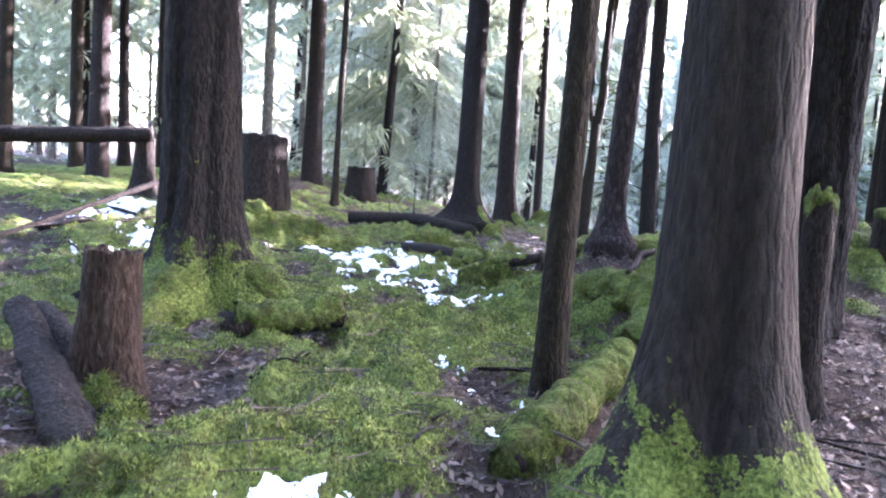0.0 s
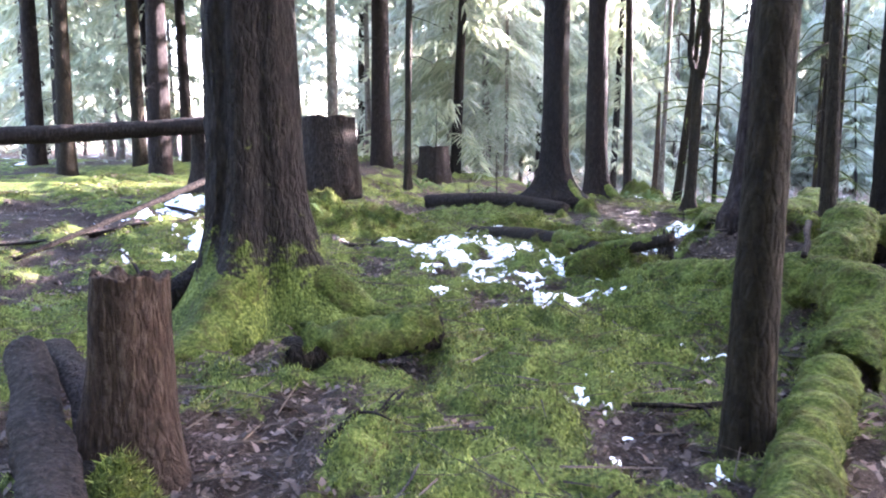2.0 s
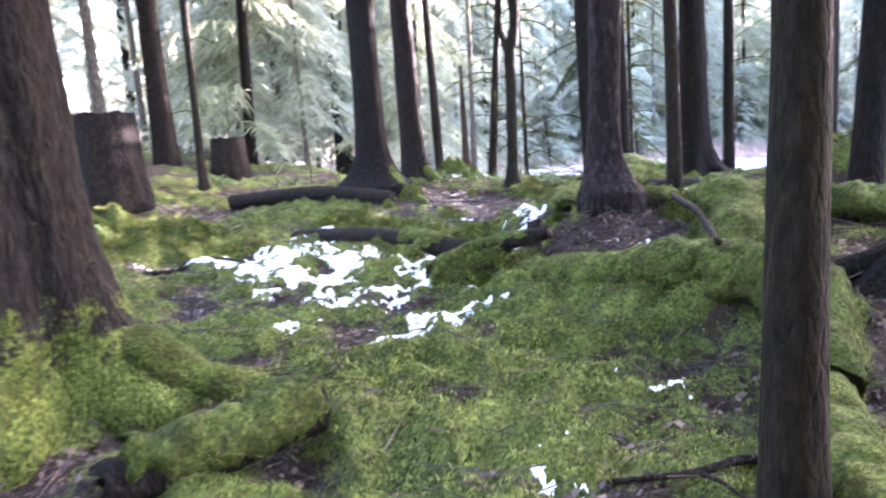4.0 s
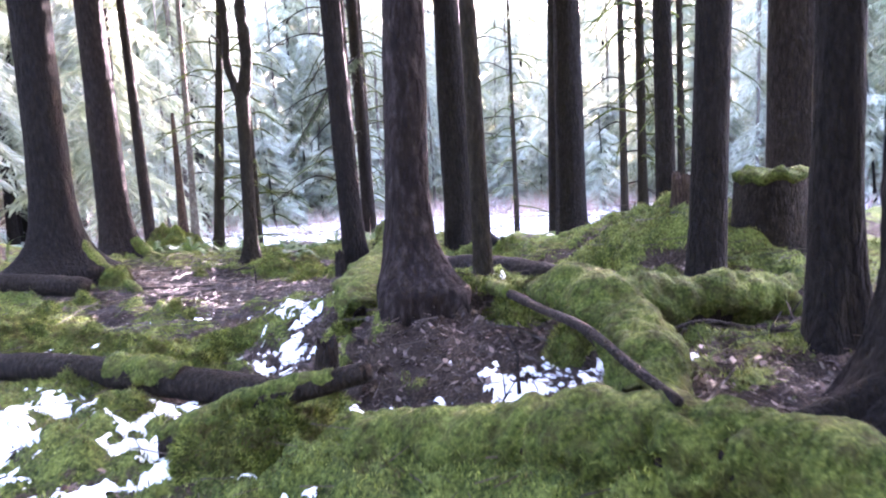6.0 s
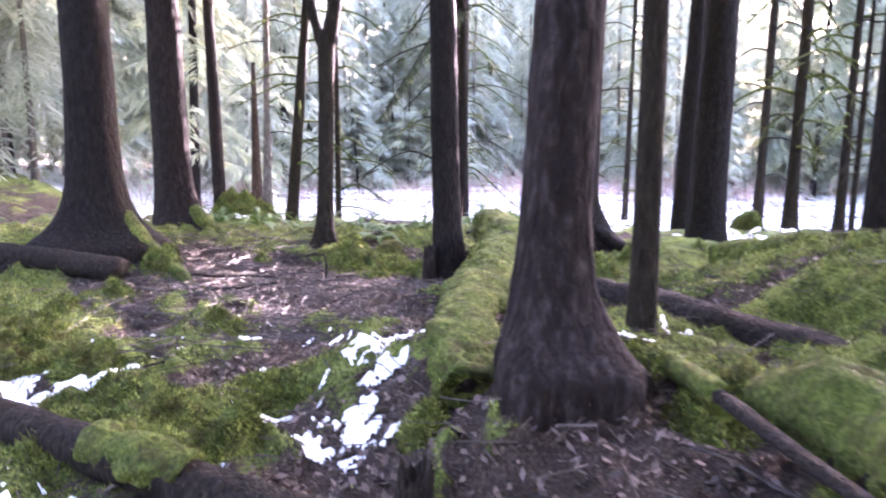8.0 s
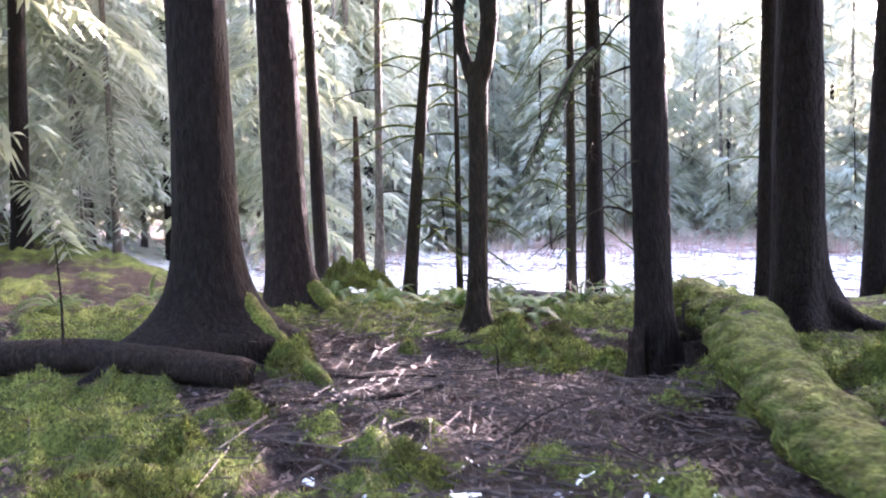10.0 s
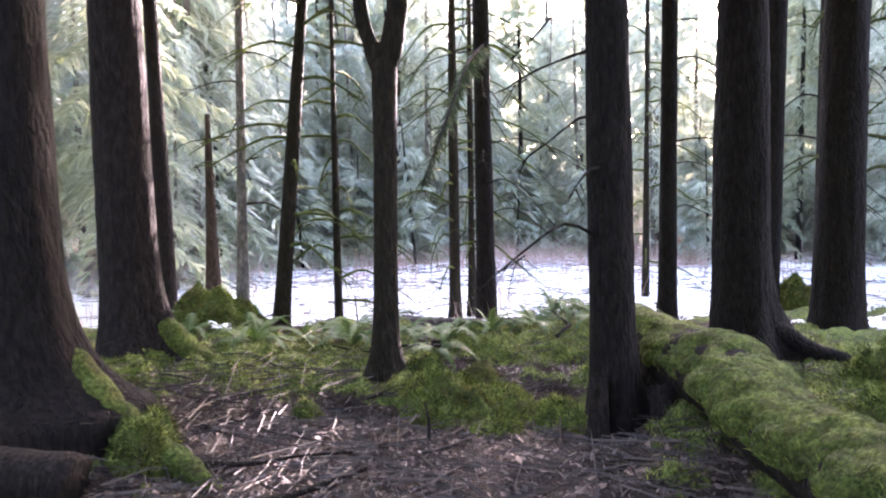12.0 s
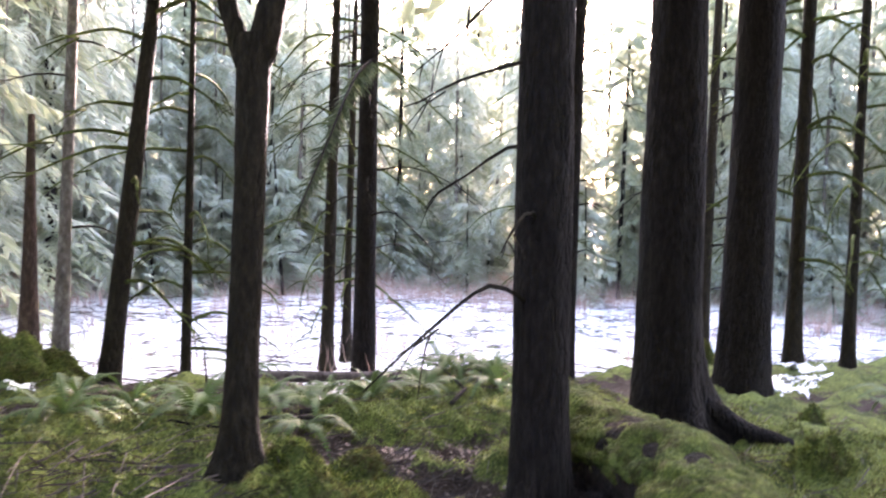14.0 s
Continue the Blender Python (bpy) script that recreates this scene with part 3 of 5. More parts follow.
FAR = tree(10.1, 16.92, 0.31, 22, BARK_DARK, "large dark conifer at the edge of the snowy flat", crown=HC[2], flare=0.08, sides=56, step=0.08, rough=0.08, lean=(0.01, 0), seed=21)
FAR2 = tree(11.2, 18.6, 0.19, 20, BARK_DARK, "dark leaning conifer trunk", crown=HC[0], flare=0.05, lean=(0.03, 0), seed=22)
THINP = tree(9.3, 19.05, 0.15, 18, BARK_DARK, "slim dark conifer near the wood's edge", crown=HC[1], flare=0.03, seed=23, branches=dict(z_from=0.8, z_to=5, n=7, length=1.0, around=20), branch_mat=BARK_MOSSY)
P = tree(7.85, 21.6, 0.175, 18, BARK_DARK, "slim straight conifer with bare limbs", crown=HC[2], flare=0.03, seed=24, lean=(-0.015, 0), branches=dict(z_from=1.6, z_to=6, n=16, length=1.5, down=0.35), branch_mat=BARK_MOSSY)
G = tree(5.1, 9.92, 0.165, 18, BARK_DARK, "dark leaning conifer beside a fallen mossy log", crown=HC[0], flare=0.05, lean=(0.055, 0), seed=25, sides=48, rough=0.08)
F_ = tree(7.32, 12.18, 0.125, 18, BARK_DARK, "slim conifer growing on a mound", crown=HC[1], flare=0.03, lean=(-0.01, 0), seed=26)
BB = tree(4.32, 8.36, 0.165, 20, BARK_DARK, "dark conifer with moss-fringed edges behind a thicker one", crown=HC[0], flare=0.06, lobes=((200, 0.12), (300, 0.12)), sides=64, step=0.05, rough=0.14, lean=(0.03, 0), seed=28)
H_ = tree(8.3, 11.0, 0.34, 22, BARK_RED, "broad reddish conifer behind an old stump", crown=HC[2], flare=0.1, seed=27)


# the forked tree
def forked_tree(x, y):
    ob = base("forked_tree", x, y, gz(x, y), "crooked dark tree that forks into two mossy stems", "tree")
    v, f = trunk_rings(0.105, 2.95, flare=0.05, flare_h=0.25, lobes=((180, 0.12), (320, 0.12)), sides=40, step=0.06, rough=0.12, seed=31, top=1.12, detail_to=2.8, lean=(0.03, 0.03), bend=(0.03, 0.02))
    part("trunk", mesh("trunk", v, f, BARK_MOSSY), ob)
    c = Vector((0.10, 0.10, 2.72))
    part("stem", mesh("stem", *tube([c, c + Vector((0.07, -0.06, 0.3)), c + Vector((0.11, -0.10, 0.75)), c + Vector((0.08, -0.08, 1.6)), c + Vector((0.2, 0, 5))], 0.105, 0.055, 16, 0.08, 0.25, 7, 3), BARK_MOSSY), ob)
    part("stem", mesh("stem", *tube([c - Vector((0.02, 0, 0.05)), c + Vector((-0.09, 0.07, 0.22)), c + Vector((-0.15, 0.12, 0.6)), c + Vector((-0.14, 0.12, 1.5)), c + Vector((-0.3, 0.1, 4))], 0.07, 0.028, 14, 0.08, 0.25, 7, 5), BARK_MOSSY), ob)
    part("branch", mesh("branch", *tube([c + Vector((-0.15, 0.12, 0.7)), c + Vector((-0.34, 0.20, 1.0)), c + Vector((-0.38, 0.22, 0.7)), c + Vector((-0.33, 0.2, 0.3))], 0.02, 0.006, 6, 0.06, 0.3, 9, 2), BARK_MOSSY), ob)
    part("crown", HC[1], ob)
    return ob


forked_tree(3.50, 17.57)
sap = dict(name="sapling", crown=None)
tree(5.1, 21.65, 0.06, 7, BARK_MOSSY, "thin mossy sapling with many bare branches", flare=0.02, seed=33, branches=dict(z_from=0.5, z_to=5, n=20, length=1.0, r0=0.025, down=0.35), branch_mat=MOSS, **sap)
tree(4.05, 21.3, 0.12, 9, BARK_MOSSY, "leaning lichen-grey tree at the wood's edge", flare=0.03, seed=34, lean=(0.075, -0.06), branches=dict(z_from=1.0, z_to=5, n=14, length=1.2, r0=0.025, down=0.3), branch_mat=MOSS, **sap)
tree(3.75, 21.9, 0.085, 10, BARK_PALE, "pale grey tree stem beyond the forest edge", flare=0.03, seed=35, lean=(0.02, 0), branches=dict(z_from=1.5, z_to=6, n=8, length=1.2), branch_mat=BARK_MOSSY, **sap)
tree(4.1, 24.3, 0.15, 3.7, WOOD_ROT, "broken reddish snag among the trees", flare=0.08, seed=36, name="snag", detail_to=2.0)
tree(13.6, 23.0, 0.09, 8, BARK_MOSSY, "thin mossy tree hung with bare branches", flare=0.02, seed=37, branches=dict(z_from=0.7, z_to=6, n=20, length=1.4, r0=0.025, down=0.35), branch_mat=MOSS, **sap)
tree(8.2, 23.0, 0.11, 10, BARK_MOSSY, "mossy tree standing on the snowy flat", flare=0.06, seed=38, branches=dict(z_from=1.0, z_to=6, n=20, length=1.6, r0=0.025, down=0.4), branch_mat=MOSS, **sap)
tree(8.9, 23.4, 0.08, 10, BARK_MOSSY, "mossy tree standing on the snowy flat", flare=0.05, seed=39, branches=dict(z_from=1.0, z_to=6, n=16, length=1.4, r0=0.025, down=0.4), branch_mat=MOSS, **sap)
tree(8.9, 13.5, 0.035, 7, BARK_MOSSY, "thin dead sapling with short twigs", flare=0.01, seed=40, branches=dict(z_from=0.8, z_to=5, n=12, length=0.6), **sap)
tree(12.6, 17.2, 0.13, 12, BARK_MOSSY, "moss-draped tree with crooked limbs", flare=0.06, seed=41, branches=dict(z_from=1.4, z_to=6, n=18, length=1.8, r0=0.035, down=0.4), branch_mat=MOSS, **sap)
tree(13.2, 16.6, 0.09, 12, BARK_MOSSY, "moss-draped tree with crooked limbs", flare=0.05, seed=42, branches=dict(z_from=1.4, z_to=6, n=16, length=1.6, r0=0.03, down=0.4), branch_mat=MOSS, **sap)
tree(14.5, 19.5, 0.12, 12, BARK_MOSSY, "moss-draped tree with crooked limbs", flare=0.05, seed=43, branches=dict(z_from=1.4, z_to=6, n=12, length=1.6, r0=0.025, down=0.4), **sap)


def hanging_bough(ob, at, to, seed):
    """A dark limb that droops from a trunk, its needles coloured as if shaded."""
    rng = np.random.RandomState(seed)
    a, b = np.array(at, float), np.array(to, float)
    pts = [a, a * 0.65 + b * 0.35 + [0, 0, 0.25], a * 0.3 + b * 0.7 + [0, 0, 0.12], b]
    v, f = tube(pts, 0.03, 0.008, 6, 0.12, 0.3, 9, seed)
    limb = part("branch", mesh("branch", v, f, BARK_DARK), ob, "drooping needle-hung limb")
    c, u = along(pts, 0.03)
    V, F = [], []
    for p, q in zip(c, u):
        for k in range(8):
            d = np.array([rng.randn() * 0.45, rng.randn() * 0.45, -0.5 - 0.7 * rng.rand()])
            L = (0.10 + 0.20 * rng.rand()) * (1.15 - 0.6 * q)
            w = np.cross(d, rng.randn(3))
            w = w / np.linalg.norm(w) * 0.012
            n = len(V)
            V += [p, p + d * L * 0.5 - w, p + d * L, p + d * L * 0.5 + w]
            F.append([n, n + 1, n + 2, n + 3])
    tagged(part("needles", mesh("needles", V, F, NEEDLES_SHADED, False), limb), kind="stuff")


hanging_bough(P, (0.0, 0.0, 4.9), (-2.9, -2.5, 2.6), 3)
# trees on the far side of the old stumps, to the west and north
for x, y, R, ln in ((-9.0, 19.5, 0.28, 0.01), (-10.6, 21.5, 0.2, 0), (-11.5, 19.5, 0.22, 0.02), (-8.9, 23.5, 0.14, -0.01), (-6.6, 18.6, 0.15, 0.0), (-7.9, 22.0, 0.09, 0.02),
                    (-4.2, 24.0, 0.32, 0), (-2.9, 20.5, 0.10, 0.015), (-13.0, 17.0, 0.2, 0), (-14.0, 22.0, 0.25, 0.01)):
    tree(x, y, R, 18, BARK_MOSSY if R < 0.25 else BARK_RED, "mossy conifer trunk standing deeper in the wood", lean=(ln, 0), crown=HC[int(R * 100) % 3], flare=0.05, group="trees deeper in the wood",
         branches=dict(z_from=1.5, z_to=5, n=5, length=1.0))


# ---- the wood all round ----
def far_wood():
    rng = np.random.RandomState(4)
    protos = []
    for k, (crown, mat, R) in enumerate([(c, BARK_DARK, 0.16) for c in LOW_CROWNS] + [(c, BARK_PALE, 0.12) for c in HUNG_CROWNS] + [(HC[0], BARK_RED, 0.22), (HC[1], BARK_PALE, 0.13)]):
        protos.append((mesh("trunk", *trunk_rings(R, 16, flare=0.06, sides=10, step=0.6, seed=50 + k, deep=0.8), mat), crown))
    made, spots = 0, []
    while made < 200:
        a, r = (rng.rand() * 150 - 55) % 360 if rng.rand() < 0.78 else rng.rand() * 360, 12 + 55 * rng.rand() ** 0.9
        x, y = 1.5 + r * math.sin(radians(a)), 13 + r * math.cos(radians(a))
        open_flat = 12 < a < 82
        if open_flat and r < 25 + 4 * rng.rand():
            continue
        if (a < 12 or a > 325) and r < 13.5:
            continue
        if 82 <= a < 120 and r < 13:
            continue
        if 120 <= a < 250 and r < 15:
            continue
        if 58.1 < a < 59.4 and r < 45:
            continue
        if any((x - p) ** 2 + (y - q) ** 2 < 4.0 for p, q in spots):
            continue
        spots.append((x, y))
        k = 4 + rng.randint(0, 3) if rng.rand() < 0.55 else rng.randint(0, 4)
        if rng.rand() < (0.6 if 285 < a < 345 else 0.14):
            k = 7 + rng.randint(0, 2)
        ob = base("conifer_tree", x, y, gz(x, y), "conifer with drooping green boughs in haze-paled colour across the clearing", "tree", "conifers of the far wood")
        s = 0.8 + 0.6 * rng.rand()
        if 8 < a < 100:
            s = min(1.15, 0.027 * r * (0.85 + 0.3 * rng.rand()))
        if 57.6 < a < 59.9:
            s = 0.0165 * r
        ob.matrix_basis = pose(x, y, gz(x, y), rng.randn() * 1.2, rng.randn() * 1.2, rng.rand() * 360) @ Matrix.Diagonal((s, s, s, 1))
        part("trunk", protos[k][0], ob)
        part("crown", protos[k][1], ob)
        made += 1
    made = 0
    while made < 60:
        a, r = 12 + 76 * rng.rand(), 25 + 13 * rng.rand()
        x, y = 1.5 + r * math.sin(radians(a)), 13 + r * math.cos(radians(a))
        if 58.1 < a < 59.4 or any((x - p) ** 2 + (y - q) ** 2 < 2.2 for p, q in spots):
            continue
        spots.append((x, y))
        k = (4 + rng.randint(0, 3)) if rng.rand() < 0.6 else rng.randint(0, 4)
        ob = base("conifer_tree", x, y, gz(x, y), "lichen-hung conifer in haze-paled colour at the back of the snowy flat", "tree", "conifers of the far wood")
        s = 0.027 * r * (0.85 + 0.3 * rng.rand())
        ob.matrix_basis = pose(x, y, gz(x, y), rng.randn(), rng.randn(), rng.rand() * 360) @ Matrix.Diagonal((s, s, s, 1))
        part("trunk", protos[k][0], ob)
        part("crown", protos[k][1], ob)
        made += 1
    made = 0
    while made < 13:
        a, r = 14 + 70 * rng.rand(), 38 + 20 * rng.rand()
        x, y = 1.5 + r * math.sin(radians(a)), 13 + r * math.cos(radians(a))
        if 54.0 < a < 63.0 or any((x - p) ** 2 + (y - q) ** 2 < 1.5 for p, q in spots):
            continue
        spots.append((x, y))
        k = (4 + rng.randint(0, 3)) if rng.rand() < 0.5 else rng.randint(0, 4)
        ob = base("conifer_tree", x, y, gz(x, y), "tall green conifer in haze-paled colour deep in the far wood", "tree", "conifers of the far wood")
        s = 0.031 * r * (0.85 + 0.3 * rng.rand())
        ob.matrix_basis = pose(x, y, gz(x, y), rng.randn(), rng.randn(), rng.rand() * 360) @ Matrix.Diagonal((s, s, s, 1))
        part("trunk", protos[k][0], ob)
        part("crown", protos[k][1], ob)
        made += 1
    made = 0
    while made < 16:
        a, r = -16 + 33 * rng.rand(), 21 + 13 * rng.rand()
        x, y = 1.5 + r * math.sin(radians(a)), 13 + r * math.cos(radians(a))
        if any((x - p) ** 2 + (y - q) ** 2 < 2.5 for p, q in spots):
            continue
        spots.append((x, y))
        k = (4 + rng.randint(0, 3)) if rng.rand() < 0.7 else rng.randint(0, 4)
        ob = base("conifer_tree", x, y, gz(x, y), "lichen-hung conifer in haze-paled colour deeper in the wood", "tree", "conifers of the far wood")
        s = 0.85 + 0.35 * rng.rand()
        ob.matrix_basis = pose(x, y, gz(x, y), rng.randn(), rng.randn(), rng.rand() * 360) @ Matrix.Diagonal((s, s, s, 1))
        part("trunk", protos[k][0], ob)
        part("crown", protos[k][1], ob)
        made += 1
    for i in range(34):
        a, r = 10 + 74 * rng.rand(), 22 + 12 * rng.rand()
        x, y = 1.5 + r * math.sin(radians(a)), 13 + r * math.cos(radians(a))
        ob = base("young_conifer", x, y, gz(x, y) - 0.1, "low bushy young conifer at the back of the snowy flat", "tree", "young conifers at the back of the flat")
        s = 0.2 + 0.14 * rng.rand()
        ob.matrix_basis = pose(x, y, gz(x, y) - 0.2, rng.randn() * 3, rng.randn() * 3, rng.rand() * 360) @ Matrix.Diagonal((s * 1.3, s * 1.3, s, 1))
        part("trunk", protos[i % 3][0], ob)
        part("crown", BUSHES[i % 2], ob)
    # unseen trees added behind the camera: they keep skylight off the trunk fronts
    made = 0
    while made < 60:
        a, r = 105 + 180 * rng.rand(), 6 + 20 * rng.rand()
        x, y = 0.5 + r * math.sin(radians(a)), 2 + r * math.cos(radians(a))
        if any((x - p) ** 2 + (y - q) ** 2 < 3.0 for p, q in spots) or math.hypot(x - 0.5, max(-y, 0) + max(y - 14, 0)) < 6 or (-7 < x < -0.5 and y > 3) or (x > 0 and y > 3 and x < 7):
            continue
        spots.append((x, y))
        k = rng.randint(0, 4) if rng.rand() < 0.6 else 7
        ob = base("conifer_tree", x, y, gz(x, y), "unseen conifer added behind the camera to block light", "tree", "conifers of the far wood")
        s = 0.9 + 0.5 * rng.rand()
        ob.matrix_basis = pose(x, y, gz(x, y), 0, 0, rng.rand() * 360) @ Matrix.Diagonal((s, s, s, 1))
        part("trunk", protos[k][0], ob)
        part("crown", protos[k][1], ob)
        made += 1


far_wood()

# ---- stumps and logs ----
def stump(x, y, R, H, mat, label, flare=0.12, jag=0.12, seed=0, lobes=(), moss_top=True, lean=(0, 0), name="tree_stump", z=None):
    ob = base(name, x, y, gz(x, y) if z is None else z, label, "stump")
    zs, sides = np.concatenate([np.arange(-0.3, H, 0.06), [H]]), 64
    th = np.linspace(0, 2 * np.pi, sides, endpoint=False)
    tip = jag * (fbm(np.cos(th) * 3 + seed, np.sin(th) * 3, 0.3, 3) - 0.35) * 2
    grid = []
    for z in zs:
        r = R * (1 - 0.12 * max(z, 0) / H) + flare * math.exp(-max(z, 0) / 0.22) * (0.8 + 0.3 * np.cos(3 * th + seed))
        for a, reach in lobes:
            r = r + reach * math.exp(-max(z, 0) / 0.25) * np.clip(np.cos(th - radians(a)), 0, 1) ** 7
        r = r * (1 + 0.22 * (fbm(np.cos(th) * R * 8 + seed, np.sin(th) * R * 8, z * 1.5, 3) - 0.5))
        zz = z + tip * max(z, 0) / H
        grid.append(np.stack([lean[0] * z + r * np.cos(th), lean[1] * z + r * np.sin(th), zz], 1))
    rim = grid[-1]
    c = rim.mean(0)
    for q, d in ((0.86, 0.0), (0.7, 0.06), (0.35, 0.09)):
        g = c + (rim - c) * q
        g[:, 2] -= d * (0.5 + fbm(g[:, 0] * 6 + seed, g[:, 1] * 6, 0, 2))
        grid.append(g)
    part("body", mesh("body", *rings(grid), mat), ob)
    if moss_top:
        cap = []
        for q, h in ((1.04, -0.05), (1.06, 0.02), (0.85, 0.06), (0.4, 0.05)):
            g = c + (rim - c) * q
            g[:, 2] = rim[:, 2] * (1 if q > 0.8 else 0.6) + (0 if q > 0.8 else 0.4 * c[2]) + h + 0.05 * (fbm(g[:, 0] * 12, g[:, 1] * 12, seed, 2) - 0.5)
            cap.append(g)
        part("moss_cap", mesh("moss_cap", *rings(cap), MOSS), ob, "green moss on the top")
    return ob


stump(-2.12, 5.2, 0.215, 0.97, WOOD_ROT, "weathered reddish-brown stump post with peeling bark", flare=0.06, jag=0.07, seed=2, lobes=((330, 0.12), (200, 0.1)), moss_top=False, lean=(0.02, 0))
stump(-3.50, 14.6, 0.58, 1.12, WOOD_DARK, "big squared dark stump on a mossy hump", flare=0.03, jag=0.05, seed=4, moss_top=False, z=0.80)
stump(-2.55, 23.8, 0.50, 0.85, WOOD_DARK, "dark round stump with a sprig growing on it", jag=0.06, seed=5, flare=0.05, moss_top=False, z=0.62)
stump(6.35, 10.1, 0.36, 0.85, WOOD_DARK, "broad blackened stump with frosty moss on top", jag=0.08, seed=6, lobes=((300, 0.12),), z=0.40, flare=0.06)
stump(6.05, 10.9, 0.13, 0.55, WOOD_ROT, "small broken stump on a mound", jag=0.1, seed=7, flare=0.08, z=0.72, moss_top=False)
stump(2.95, 5.7, 0.13, 1.55, WOOD_DARK, "dark rotten snag with a mossy tip", jag=0.2, seed=8, flare=0.1, name="snag")
stump(-5.6, 14.2, 0.20, 1.15, WOOD_DARK, "dark broken stump that props a fallen trunk", jag=0.15, seed=9, flare=0.25, moss_top=False)
stump(4.22, 15.7, 0.07, 0.42, WOOD_DARK, "small dark stub beside a conifer", jag=0.15, seed=12, flare=0.04, moss_top=False)
# dark lump added where the nurse log has only a shaded hollow
stump(4.95, 15.75, 0.15, 0.2, WOOD_DARK, "dark lump standing in for the shaded hollow under the nurse log", jag=0.1, seed=13, flare=0.12, moss_top=False)
stump(1.55, 10.40, 0.07, 0.46, WOOD_DARK, "small dark stub beside a fallen log", jag=0.16, seed=10, flare=0.13, moss_top=False, lean=(0.1, 0))


def shoots(v, f, per_m2, seed, low=-0.2):
    """Upright moss shoots on a body's faces."""
    rng = np.random.RandomState(seed)
    v = np.asarray(v, float)
    q = np.array([t for t in f if len(t) == 4])
    a, b, c, d = v[q[:, 0]], v[q[:, 1]], v[q[:, 2]], v[q[:, 3]]
    n = np.cross(c - a, d - b)
    area = np.linalg.norm(n, axis=1) / 2
    n = n / (2 * area[:, None] + 1e-9)
    pick = rng.choice(len(q), int(per_m2 * area.sum()), p=area / area.sum())
    pick = pick[n[pick, 2] > low]
    mid = (a[pick] + c[pick]) / 2
    pick = pick[vnoise(mid[:, 0] * 11 + seed, mid[:, 1] * 11, mid[:, 2] * 11) + 0.35 * rng.rand(len(pick)) > 0.60]
    k = len(pick)
    s, t = rng.rand(k, 1), rng.rand(k, 1)
    p = (a[pick] * (1 - s) + b[pick] * s) * (1 - t) + (d[pick] * (1 - s) + c[pick] * s) * t
    out = n[pick] + 0.7 * rng.randn(k, 3) + [0, 0, 0.15]
    out = out / np.linalg.norm(out, axis=1)[:, None] * (0.022 + 0.042 * rng.rand(k, 1))
    w = np.cross(out, rng.randn(k, 3))
    w = w / (np.linalg.norm(w, axis=1)[:, None] + 1e-9) * 0.0045
    return np.stack([p - w, p + w, p + out], 1).reshape(-1, 3), np.arange(3 * k).reshape(-1, 3)


def log(points, r0, r1, mat, label, moss=None, sides=36, rough=0.12, seed=0, name="fallen_log", squash=1.0, group="", low=0.95, beads=0.0):
    """A fallen stem. moss: (from, to, thickness) along it."""
    p = np.array(points, float)
    o = p.mean(0)
    ob = base(name, *o, label, "log", group)
    v, f = tube(p - o, r0, r1, sides, 0.05, rough, 7, seed, squash)
    part("stem", mesh("stem", v, f, mat), ob)
    if moss:
        a, b, t = moss
        c, u = along(p - o, 0.05)
        keep = c[(u >= a) & (u <= b)]
        ra, rb = r0 + (r1 - r0) * a, r0 + (r1 - r0) * b
        d = np.linspace(0.30 * ra, 0.30 * rb, len(keep))[:, None] * np.array([[0, 0, 1.0]])
        v, f = tube(keep + d, ra * 0.86 + t, rb * 0.86 + t, sides, 0.028, 0.45, 3.5, seed + 3, low, min(0.06, 0.15 * (ra + rb)), min(0.085, 0.27 * (ra + rb)), beads)
        part("moss_cover", mesh("moss_cover", v, f, MOSS), ob, "thick lumpy green moss")
        tagged(part("moss_fuzz", mesh("moss_fuzz", *shoots(v, f, 8500, seed), MOSS_BLADE, False), ob), kind="stuff")
    return ob


def root(ob, pts, r0, r1, seed, mossy=True):
    """A surface root that runs out from a trunk's foot; heights are over the ground there."""
    bx, by, bz = ob.matrix_basis.translation
    p = [(x, y, gz(bx + x, by + y) - bz + z) for x, y, z in pts]
    v, f = tube(p, r0, r1, 24, 0.04, 0.25, 5, seed, 1.0, 0.02, 0.05 if mossy else 0.015)
    r = part("root", mesh("root", v, f, MOSS if mossy else BARK_DARK), ob, "mossy surface root" if mossy else "bare dark root")
    if mossy:
        tagged(part("moss_fuzz", mesh("moss_fuzz", *shoots(v, f, 4200, seed), MOSS_BLADE, False), r), kind="stuff")


root(LT, ((0.30, 0.0, 0.42), (0.70, -0.12, 0.10), (1.1, -0.22, -0.04), (1.6, -0.3, -0.12), (2.1, -0.36, -0.3)), 0.20, 0.08, 1)
root(LT, ((0.0, -0.2, 0.55), (-0.08, -0.55, 0.18), (-0.12, -0.95, -0.02), (-0.12, -1.4, -0.2)), 0.24, 0.16, 2)
root(LT, ((-0.30, -0.15, 0.45), (-0.7, -0.4, 0.15), (-1.2, -0.6, -0.04)), 0.14, 0.05, 3, False)
root(C1, ((0.05, 0.0, 0.50), (0.5, -0.45, 0.12), (0.8, -0.85, 0.0), (1.0, -1.2, -0.2)), 0.13, 0.04, 4)
root(C1, ((-0.2, -0.12, 0.35), (-0.65, -0.4, 0.10), (-1.1, -0.6, -0.04)), 0.13, 0.05, 5, False)
root(C2, ((0.18, -0.12, 0.3), (0.45, -0.4, 0.08), (0.8, -0.7, -0.18)), 0.12, 0.05, 7)
root(E_, ((0.12, -0.18, 0.35), (0.30, -0.5, 0.10), (0.55, -0.85, -0.04)), 0.12, 0.05, 8, False)
